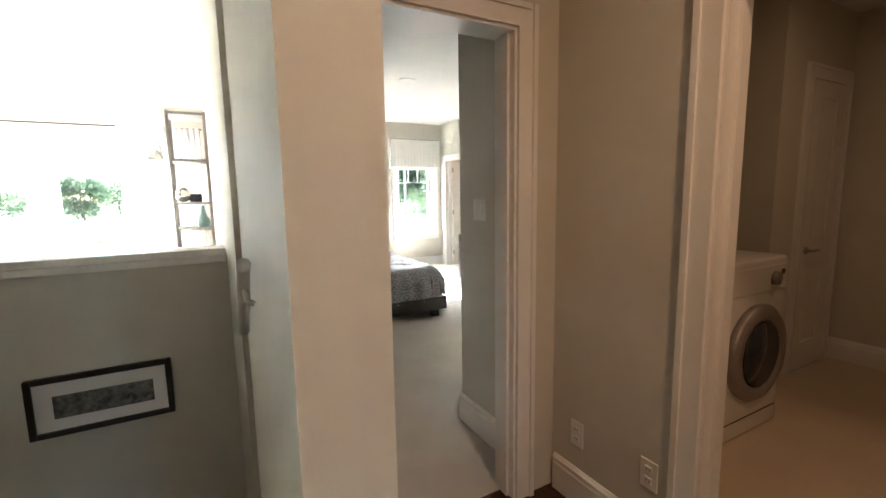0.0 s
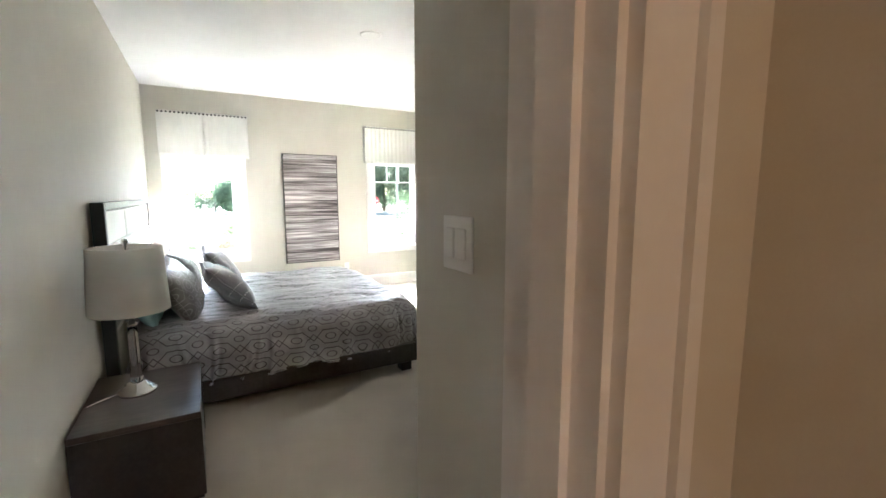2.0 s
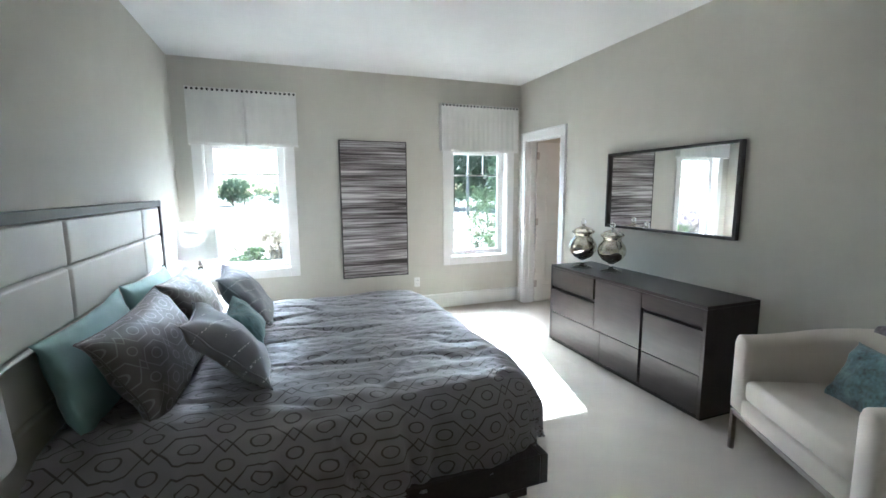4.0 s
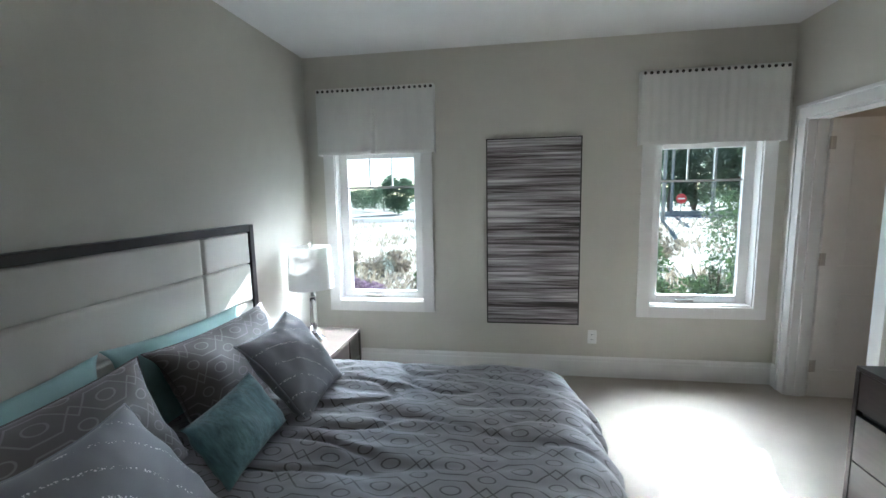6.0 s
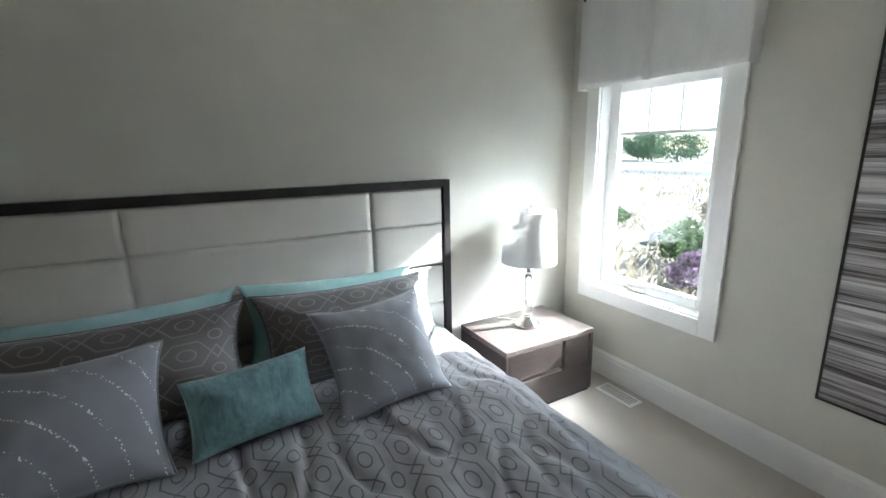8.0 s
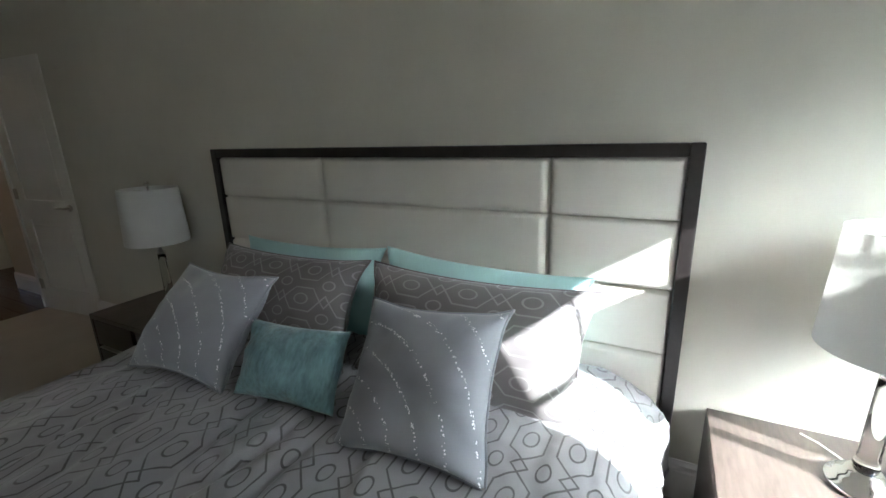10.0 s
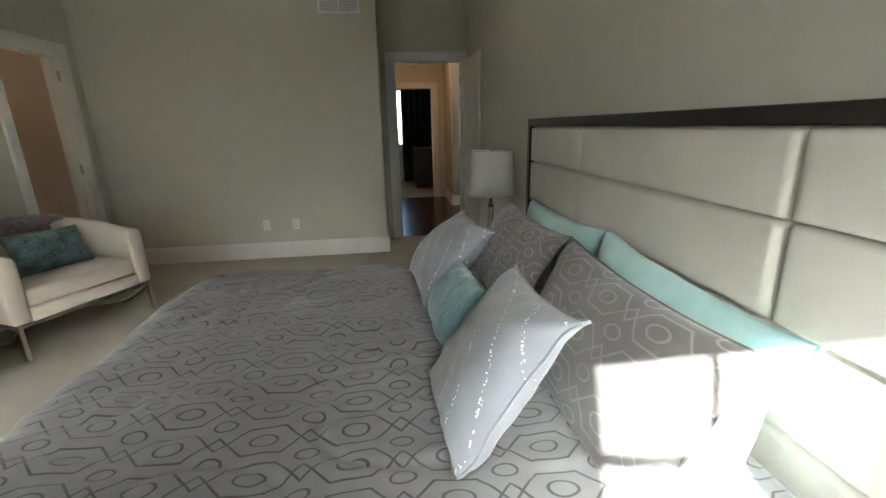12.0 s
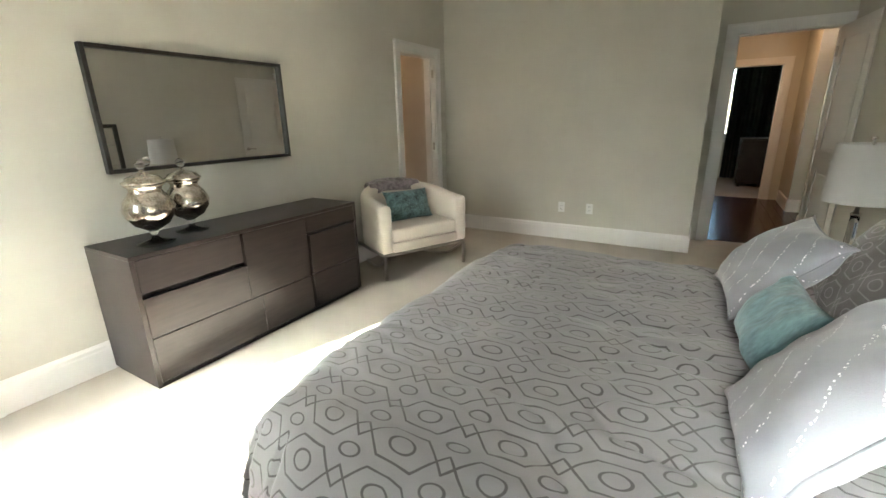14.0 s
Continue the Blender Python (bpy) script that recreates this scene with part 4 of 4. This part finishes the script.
# ---- small fixtures ----
def plate(m, label, category, kind_of):
    t = tagged(new(kind_of), label, category)
    t.matrix_basis = m
    bpy.context.view_layer.update()
    if kind_of == "wall_outlet":
        part("cover_plate", bx(-0.036, 0.036, 0, 0.006, -0.058, 0.058, 0.002, 1, m), PLATE, t)
        for z in (-0.022, 0.022):
            sock = part("socket", bx(-0.016, 0.016, 0.0062, 0.009, z - 0.013, z + 0.013, 0.001, 1, m), PLATE, t)
            part("slot", box(box(bmesh.new(), -0.008, -0.005, 0.0091, 0.0095, z - 0.005, z + 0.006, m), 0.005, 0.008, 0.0091, 0.0095, z - 0.005, z + 0.006, m), GAP, sock)
    else:
        part("cover_plate", bx(-0.058, 0.058, 0, 0.006, -0.058, 0.058, 0.002, 1, m), PLATE, t)
        for x in (-0.023, 0.023):
            part("rocker", bx(x - 0.016, x + 0.016, 0.0062, 0.011, -0.033, 0.033, 0.002, 1, m), PLATE, t)
    return t


plate(pose(2.478, Y1, 0.345, 0, 0, 180), "white duplex outlet low on the wall", "outlet", "wall_outlet")
plate(pose(2.35, Y0, 0.37, 0, 0, 0), "white outlet above the baseboard", "outlet", "wall_outlet")
plate(pose(2.04, Y0, 0.37, 0, 0, 0), "white outlet above the baseboard", "outlet", "wall_outlet")
plate(pose(1.12, 0.30, 0.34, 0, 0, 90), "white outlet on the hall wall", "outlet", "wall_outlet")
plate(pose(1.12, -0.06, 0.36, 0, 0, 90), "white blank outlet on the hall wall by the laundry", "outlet", "wall_outlet")
plate(pose(1.055, 0.985, 1.33, 0, 0, 90), "white double rocker light switch by the door", "light switch", "light_switch")
plate(pose(4.24, 0.06, 1.33, 0, 0, 90), "white double light switch in the laundry", "light switch", "light_switch")


def grille(name, x0, x1, z0, z1, y, label):
    t = thing(name, ((x0 + x1) / 2, y, z0), label, "vent")
    part("backing", bx(x0 + 0.01, x1 - 0.01, y, y + 0.002, z0 + 0.01, z1 - 0.01), GAP, t)
    for a, b, lo, hi in ((x0, x0 + 0.022, z0, z1), (x1 - 0.022, x1, z0, z1), (x0 + 0.022, x1 - 0.022, z0, z0 + 0.022), (x0 + 0.022, x1 - 0.022, z1 - 0.022, z1), ((x0 + x1) / 2 - 0.008, (x0 + x1) / 2 + 0.008, z0 + 0.022, z1 - 0.022)):
        part("frame", bx(a, b, y + 0.002, y + 0.010, lo, hi, 0.001, 1), PLATE, t)
    n = int((z1 - z0 - 0.05) / 0.013)
    for k in range(n):
        z = z0 + 0.028 + k * 0.013
        part("slat", bx(x0 + 0.022, x1 - 0.022, y + 0.0025, y + 0.009, z, z + 0.008), PLATE, t)
    return t


grille("wall_vent", 1.20, 1.60, 2.44, 2.62, Y0, "white louvred air return grille high on the wall")
fv = thing("floor_vent", (0.66, 6.48, 0), "beige metal floor register in the carpet", "vent")
part("frame", bx(0.53, 0.80, 6.425, 6.545, 0, 0.006, 0.002, 1), PLATE, fv)
for k in range(14):
    x = 0.55 + k * 0.0168
    part("slat", bx(x, x + 0.009, 6.445, 6.525, 0.0062, 0.009), CARPET, fv)

# ---- laundry ----
wx0, wx1, wy0, wy1, wz = 2.065, 2.725, 0.215, 0.94, 1.03
washer = thing("washing_machine", (2.395, 0.57, 0), "white front-loading washer with dark round door", "washing machine")
part("body", bx(wx0, wx1, wy0, wy1, 0.0, wz, 0.02, 3), APPLIANCE, washer, "", True)


def ring(rs, cx, cz, y, mt, nm, lab=""):
    bm = lathe(rs, (0, 0, 0), 48)
    bm.transform(Matrix.Translation((cx, y, cz)) @ pose(0, 0, 0, 90))
    return part(nm, bm, mt, washer, lab, True)


ring([(0.0, 0.005), (0.15, 0.005), (0.18, 0.02), (0.185, 0.03), (0, 0.03)], 2.395, 0.50, wy0 - 0.02, DARKGLASS, "door_glass", "dark round glass")
ring([(0.18, 0.0), (0.275, 0.0), (0.282, 0.03), (0.255, 0.055), (0.20, 0.05), (0.18, 0.03), (0.18, 0.0)], 2.395, 0.50, wy0, GREYMETAL, "door_ring", "grey metal door ring")
ring([(0.0, 0.0), (0.042, 0.0), (0.038, 0.03), (0, 0.03)], 2.565, 0.91, wy0, GREYMETAL, "dial")
part("control_strip", bx(wx0 + 0.02, wx1 - 0.02, wy0 - 0.006, wy0, 0.84, 0.985, 0.002, 1), APPLIANCE, washer)
part("display", bx(2.635, 2.675, wy0 - 0.009, wy0 - 0.0062, 0.925, 0.955), BLACK, washer)
part("kick_line", bx(wx0 + 0.03, wx1 - 0.03, wy0 - 0.002, wy0, 0.11, 0.116), GAP, washer)
tagged(part("storage_box", bx(2.225, 2.545, 0.45, 0.70, wz, wz + 0.16, 0.008, 2), BLACK), "black box on top of the washer", "box")
for x, y in ((0.45, -1.3), (2.6, -0.55), (4.8, 2.2), (4.9, 5.6)):
    dl = thing("downlight", (x, y, H), "white recessed ceiling downlight with warm light", "downlight")
    part("ring", lathe([(0.075, 0.0), (0.10, 0.0), (0.10, -0.008), (0.075, -0.012), (0.075, 0.0)], (x, y, H), 28), PLATE, dl, "", True)

dl = thing("downlight", (1.89, 3.76, H), "white recessed ceiling downlight, off", "downlight")
part("ring", lathe([(0.062, 0.0), (0.092, 0.0), (0.090, -0.007), (0.066, -0.011), (0.062, 0.0)], (1.89, 3.76, H), 32), PLATE, dl, "", True)
part("lens", lathe([(0.0, 0.0), (0.0625, 0.0), (0.066, -0.009), (0.0, -0.010)], (1.89, 3.76, H), 32), PLATE, dl)

# ---- stairs and loft ----
tagged(part("wall_cap", bx(-2.80, -0.205, 1.275, 1.445, 1.152, 1.185, 0.006, 2), TRIM), "white wooden cap on the half wall", "cap", kind="structure")
tagged(part("cap_moulding", bx(-2.80, -0.205, 1.282, 1.2985, 1.118, 1.151, 0.005, 2), TRIM), "white moulding under the half wall cap", "trim", kind="structure")
rail = thing("handrail", (-0.25, 0.0, 1.1), "white painted stair handrail on wall brackets", "handrail")
part("rail", tube([(-0.209, -0.03, 1.285), (-0.209, 0.0, 1.275), (-0.209, 0.06, 1.20), (-0.209, 0.16, 1.09)], 0.015, 12), TRIM, rail, "", True)
for y, z in ((0.03, 1.245),):
    part("bracket", tube([(-0.189, y, z - 0.06), (-0.205, y, z - 0.05), (-0.209, y, z - 0.01)], 0.007, 8), TRIM, rail, "", True)
pic = thing("framed_picture", (-0.73, 1.29, 0.43), "panoramic grey print in dark frame on the half wall", "picture")
px0, px1, pz0, pz1 = -0.985, -0.47, 0.43, 0.69
for a, b, lo, hi in ((px0, px0 + 0.024, pz0, pz1), (px1 - 0.024, px1, pz0, pz1), (px0 + 0.024, px1 - 0.024, pz0, pz0 + 0.024), (px0 + 0.024, px1 - 0.024, pz1 - 0.024, pz1)):
    part("frame", bx(a, b, 1.272, 1.2985, lo, hi, 0.003, 1), FRAME, pic)
part("mat", bx(px0 + 0.024, px1 - 0.024, 1.286, 1.298, pz0 + 0.024, pz1 - 0.024), MATBOARD, pic, "white mat board")
part("print", bx(px0 + 0.085, px1 - 0.075, 1.284, 1.2855, pz0 + 0.075, pz1 - 0.085), PRINT, pic, "dark grey printed strip")

et = thing("etagere", (-0.33, 3.7, 0), "tall weathered grey open shelf against the wall", "shelf")
ex0, ex1, ey0, ey1, eh = -0.53, -0.215, 3.55, 3.95, 2.19
for x in (ex0, ex1 - 0.025):
    for y in (ey0, ey1 - 0.025):
        part("post", bx(x, x + 0.025, y, y + 0.025, 0, eh, 0.002, 1), GREYMETAL, et)
for z in (0.25, 0.70, 1.12, 1.36, 1.75, eh - 0.03):
    part("shelf", bx(ex0 + 0.001, ex1 - 0.001, ey0 + 0.001, ey1 - 0.001, z, z + 0.022), GREYMETAL, et)
for z, r, mt, nm, lab in ((1.382, 0.07, BLACK, "decor_box", "small black camera-like ornament"), (1.142, 0.05, AQUA, "vase", "slim green glass bottle"),):
    if nm == "decor_box":
        tagged(part(nm, bx(-0.40, -0.30, 3.66, 3.72, z, z + 0.075, 0.006, 2), mt), lab, "ornament")
    else:
        tagged(part(nm, lathe([(0, 0), (0.05, 0), (0.055, 0.06), (0.02, 0.14), (0.014, 0.2), (0, 0.2)], (-0.30, 3.7, z), 20), mt, smooth=True), lab, "bottle")
tagged(part("globe", lathe([(0.07 * math.sin(math.pi * k / 14) + 1e-6, 0.07 - 0.07 * math.cos(math.pi * k / 14)) for k in range(15)], (-0.45, 3.68, 1.382), 24), CHROME, smooth=True), "silver globe ornament on the shelf", "ornament")
fl = thing("floor_lamp", (-0.62, 3.62, 0), "metal task floor lamp with bell shade", "lamp")
part("base", lathe([(0, 0), (0.13, 0), (0.13, 0.015), (0.02, 0.03), (0, 0.03)], (-0.60, 3.80, 0)), CHROME, fl, "", True)
part("pole", tube([(-0.60, 3.80, 0.03), (-0.60, 3.80, 1.85), (-0.61, 3.72, 1.93), (-0.63, 3.62, 1.90)], 0.009, 8), CHROME, fl, "", True)
part("shade", lathe([(0.02, 0.10), (0.045, 0.08), (0.085, 0.0), (0.082, 0.0), (0.042, 0.077), (0.02, 0.096)], (-0.64, 3.58, 1.76), 28), CHROME, fl, "", True)
crod = thing("curtain_rod", (-1.4, 6.5, 2.42), "thin dark curtain rod above the loft windows", "curtain rod")
part("rod", tube([(-3.8, 6.50, 2.42), (-0.25, 6.50, 2.42)], 0.010, 8), FRAME, crod)
for x in (-3.6, -2.05, -0.40):
    part("bracket", tube([(x, 6.50, 2.42), (x, 6.609, 2.42)], 0.006, 6), FRAME, crod)


def drape(name, x0, x1, y, z0, z1, material, label, waves, amp):
    o = part(name, sheet(int(waves * 12), 12, lambda s, q: (x0 + (x1 - x0) * s, y + amp * math.sin(2 * math.pi * waves * s + 0.6 * math.sin(7 * s)) * (0.6 + 0.4 * (1 - q)), z0 + (z1 - z0) * q)), material, smooth=True)
    o.modifiers.new("thickness", "SOLIDIFY").thickness = 0.003
    return tagged(o, label, "curtain")


drape("curtain", -1.28, -0.27, 6.44, 0.02, 2.43, SHEER, "white sheer curtain hanging from the rod", 13, 0.022)
drape("curtain", -0.15, 0.66, -5.08, 0.02, 2.45, CURTAIN, "dark teal velvet curtain beside the window", 6, 0.035)
chest = thing("chest_of_drawers", (0.25, -4.2, 0), "dark wooden chest in the room across the hall", "chest")
part("body", bx(0.0, 0.42, -4.5, -3.9, 0.06, 0.86, 0.008, 2), ESPRESSO, chest)
part("top", bx(-0.02, 0.44, -4.52, -3.88, 0.86, 0.89, 0.006, 2), ESPRESSO, chest)
for z in (0.1, 0.36, 0.61):
    part("drawer_front", bx(0.42, 0.435, -4.47, -3.93, z, z + 0.23, 0.003, 1), ESPRESSO, chest)
for x in (0.03, 0.36):
    for y in (-4.47, -3.96):
        part("foot", bx(x, x + 0.04, y, y + 0.04, 0, 0.06), ESPRESSO, chest)

# ---- outside ----
G = -0.42
tagged(part("ground", sheet(60, 60, lambda s, q: (-300 + 600 * s, -300 + 600 * q, G)), SAND), "dry garden ground and meadow to the horizon", "ground", kind="structure")
tagged(part("road", bx(-200, 200, 33, 38, G + 0.005, G + 0.02), ASPHALT), "grey road across the meadow", "road", kind="structure")


def leaves(n, centre, spread, size, seed, flat=0.0, lobes=9):
    """Many small leaf quads in uneven lobes round a centre."""
    rnd = random.Random(seed)
    verts, faces = [], []
    hub = []
    for _ in range(lobes):
        th, ph = rnd.uniform(0, 2 * math.pi), rnd.uniform(-1.1, 1.1)
        hub.append((Vector((spread[0] * 0.62 * math.cos(th) * math.cos(ph), spread[1] * 0.62 * math.sin(th) * math.cos(ph), spread[2] * 0.62 * math.sin(ph))), rnd.uniform(0.28, 0.5)))
    for k in range(n):
        h, r = hub[k % lobes]
        d = Vector((rnd.gauss(0, 1), rnd.gauss(0, 1), rnd.gauss(0, 1))).normalized() * rnd.uniform(0.55, 1.0)
        p = Vector(centre) + h + Vector((d.x * spread[0] * r, d.y * spread[1] * r, d.z * spread[2] * r))
        a = Vector((rnd.gauss(0, 1), rnd.gauss(0, 1), rnd.gauss(0, 1) * (1 - flat))).normalized()
        b = a.orthogonal().normalized()
        sz = size * rnd.uniform(0.6, 1.3)
        i = len(verts)
        verts += [p - a * sz, p + b * sz * 0.45, p + a * sz, p - b * sz * 0.45]
        faces.append((i, i + 1, i + 2, i + 3))
    return verts, faces


def leaf_mesh(name, data, material, parent):
    me = bpy.data.meshes.new(name)
    inv = world_of(parent).inverted()
    me.from_pydata([inv @ v for v in data[0]], [], data[1])
    me.materials.append(material)
    o = new(name, me)
    o.parent = parent
    return o


def shrub(x, y, rx, rz, material, label, seed, n=1500, size=0.05):
    t = thing("shrub", (x, y, G), label, "shrub", "garden shrubs")
    stems = bmesh.new()
    rnd = random.Random(seed)
    for _ in range(6):
        a = rnd.uniform(0, 6.28)
        tube([(x, y, G - 0.02), (x + 0.3 * rx * math.cos(a), y + 0.3 * rx * math.sin(a), G + rz * 0.6), (x + 0.5 * rx * math.cos(a), y + 0.5 * rx * math.sin(a), G + rz * 1.2)], 0.012, 5, stems)
    part("stem", stems, BARK, t)
    leaf_mesh("foliage", leaves(n, (x, y, G + rz * 0.95), (rx, rx, rz), size, seed), material, t)
    return t


def tree(x, y, h, r, label, seed, n=2600):
    t = thing("tree", (x, y, G), label, "tree", "trees beyond the meadow")
    rnd = random.Random(seed)
    tr = bmesh.new()
    pts = [(x + rnd.uniform(-0.1, 0.1) * k, y, G + h * 0.8 * k / 5) for k in range(6)]
    for k in range(5):
        tube([pts[k], pts[k + 1]], 0.22 * h / 8 * (1 - k / 6), 8, tr)
    for _ in range(7):
        a, z = rnd.uniform(0, 6.28), rnd.uniform(0.35, 0.75) * h
        tube([(x, y, G + z), (x + r * 0.45 * math.cos(a), y + r * 0.45 * math.sin(a), G + z + 0.12 * h), (x + r * 0.75 * math.cos(a), y + r * 0.75 * math.sin(a), G + z + 0.2 * h)], 0.05 * h / 8, 5, tr)
    part("trunk", tr, BARK, t)
    leaf_mesh("crown", leaves(n, (x, y, G + h * 0.50), (r, r, h * 0.52), 0.020 * h + 0.07, seed, lobes=22), LEAF_FAR, t)
    return t


rnd = random.Random(4)
meadow = ([], [])
for k in range(14000):
    d = 8.8 + 26 * rnd.random() ** 1.6
    p = Vector((rnd.uniform(-0.75, 0.75) * d + 0.5, d, G))
    if noise.noise((p.x * 0.45, p.y * 0.3, 2.0)) < -0.12:
        continue
    hgt, lean = rnd.uniform(0.08, 0.30), Vector((rnd.gauss(0, 0.12), rnd.gauss(0, 0.12), 0))
    w = Vector((rnd.uniform(0.01, 0.03), rnd.uniform(-0.02, 0.02), 0))
    i = len(meadow[0])
    meadow[0].extend((p - w, p + w, p + w * 0.4 + lean + Vector((0, 0, hgt)), p - w * 0.4 + lean + Vector((0, 0, hgt))))
    meadow[1].append((i, i + 1, i + 2, i + 3))
gm = bpy.data.meshes.new("meadow_grass")
gm.from_pydata(*[meadow[0], [], meadow[1]])
gm.materials.append(LEAF_DRY)
tagged(new("meadow_grass", gm), "dry tan meadow grass and weeds outside", "grass", kind="stuff")
for k, (x, y, rx, rz, mt, lab) in enumerate((
        (3.6, 9.6, 0.6, 0.42, LEAF, "green garden shrub outside the window"), (5.2, 10.6, 0.75, 0.55, LEAF, "green garden shrub outside the window"), (2.5, 10.9, 0.6, 0.35, LEAF_HEATH, "low purple heather clump outside"),
        (4.3, 12.4, 0.8, 0.6, LEAF, "rounded green shrub in the garden bed"), (6.6, 12.2, 0.9, 0.9, LEAF, "tall leafy green shrub in the garden"), (7.4, 14.5, 1.0, 1.1, LEAF, "tall leafy green shrub in the garden"), (5.4, 15.0, 0.8, 0.6, LEAF_DRY, "dry tan ornamental grass clump outside"),
        (1.0, 10.6, 0.45, 0.28, LEAF_DRY, "dry tan ornamental grass clump outside"), (0.2, 11.9, 0.6, 0.35, LEAF, "low green shrub in dry ground"), (-0.9, 10.2, 0.6, 0.3, LEAF_HEATH, "low purple heather clump outside"), (-1.9, 11.4, 0.6, 0.38, LEAF, "low green shrub in dry ground"),
        (-1.2, 13.3, 0.7, 0.35, LEAF_DRY, "dry tan ornamental grass clump outside"), (0.9, 14.5, 0.7, 0.4, LEAF_DRY, "dry tan ornamental grass clump outside"), (-3.4, 10.4, 0.8, 0.42, LEAF_HEATH, "low purple heather clump outside"), (-4.6, 12.0, 0.9, 0.5, LEAF, "rounded green shrub in the garden bed"),
        (-3.0, 14.8, 0.8, 0.4, LEAF_DRY, "dry tan ornamental grass clump outside"), (2.0, 16.5, 0.9, 0.5, LEAF, "rounded green shrub in the garden bed"), (8.8, 11.0, 1.0, 1.0, LEAF, "tall leafy green shrub in the garden"), (-6.6, 13.0, 1.0, 0.6, LEAF_HEATH, "low purple heather clump outside"), (3.4, 19.0, 1.0, 0.7, LEAF, "rounded green shrub in the garden bed"))):
    shrub(x, y, rx, rz, mt, lab, 20 + k)
for k in range(30):
    x = -46 + k * 3.6 + rnd.uniform(-1.5, 1.5)
    tree(x, rnd.uniform(52, 66), rnd.uniform(2.6, 4.4), rnd.uniform(2.4, 4.0), "leafy green tree beyond the meadow", 60 + k)
for k, (x, y, h, r) in enumerate(((17.0, 29, 6.5, 2.6), (16.5, 46, 7.0, 3.0), (21.5, 44, 8.5, 3.4), (21, 30, 8.5, 3.4), (-9.5, 46, 4.2, 2.2), (3.5, 48, 3.4, 2.0), (19, 47, 8.5, 3.6), (24, 49, 9.5, 3.8), (29, 46, 10.5, 4.0), (34, 50, 11.5, 4.2), (39, 47, 12.0, 4.4), (44, 50, 12.0, 4.4))):
    tree(x, y, h, r, "dense green tree in the middle distance", 90 + k, 3600)


def stone(x, y, r, seed):
    rs = random.Random(seed)
    bm = bmesh.new()
    bmesh.ops.create_icosphere(bm, subdivisions=2, radius=r)
    for v in bm.verts:
        v.co *= 1 + 0.25 * noise.noise(v.co * 3 / r * 0.4 + Vector((seed, 0, 0)))
        v.co.z *= 0.6
    bm.transform(Matrix.Translation((x, y, G + r * 0.3)))
    return tagged(part("garden_stone", bm, STONE), "rounded grey boulder in the garden bed", "stone", "garden boulders")


for k in range(14):
    stone(rnd.uniform(-4, 7), rnd.uniform(9.5, 15), rnd.uniform(0.12, 0.3), k)


def utility_pole(x, y, h, label):
    t = thing("utility_pole", (x, y, G), label, "pole", "poles along the road")
    part("shaft", tube([(x, y, G), (x, y, G + h * 0.5), (x, y, G + h)], 0.11, 10), STONE, t)
    part("crossarm", bx(x - 0.9, x + 0.9, y - 0.06, y + 0.06, G + h - 0.7, G + h - 0.58, 0.01, 1), BARK, t)
    for k in (-0.8, -0.3, 0.3, 0.8):
        part("insulator", lathe([(0.0, 0.0), (0.05, 0.0), (0.03, 0.06), (0.05, 0.10), (0.0, 0.14)], (x + k, y, G + h - 0.58), 8), PLATE, t)
    return t


for x, y, h in ((11.2, 31.5, 8.0), (13.8, 31.0, 8.5), (14.6, 40.0, 8.5)):
    utility_pole(x, y, h, "pale weathered utility pole by the road")
RED = mat("sign_red", (0.45, 0.03, 0.03), 0.4, vary=0.05, bump=0)
sign = thing("road_sign", (12.4, 32, G), "red octagonal road sign on a thin post", "sign")
part("post", tube([(12.4, 32.05, G), (12.4, 32.05, 1.35)], 0.03, 8), GREYMETAL, sign)
plate_bm = tube([(12.4, 31.99, 0.98), (12.4, 32.01, 0.98)], 0.33, 8)
part("sign_face", plate_bm, RED, sign, "red octagonal face")
part("sign_band", bx(12.20, 12.60, 31.983, 31.989, 0.94, 1.02), PLATE, sign, "white bar of lettering")

# ---- hall floor planks ----
rnd = random.Random(9)
mesh_by_length = {}
x = -1.6
while x < 1.17:
    y = -2.55 - rnd.uniform(0, 0.8)
    while y < 0.545:
        ln = rnd.choice((0.9, 1.2, 1.5))
        a, b = max(y, -2.597), min(y + ln, 0.548)
        if b - a > 0.05:
            o = part("plank", bx(x + 0.001, min(x + 0.124, 1.178), a + 0.001, b - 0.001, -0.0118, 0.0, 0.0012, 1), WOODFLOOR, hall_floor)
        y += ln
    x += 0.125
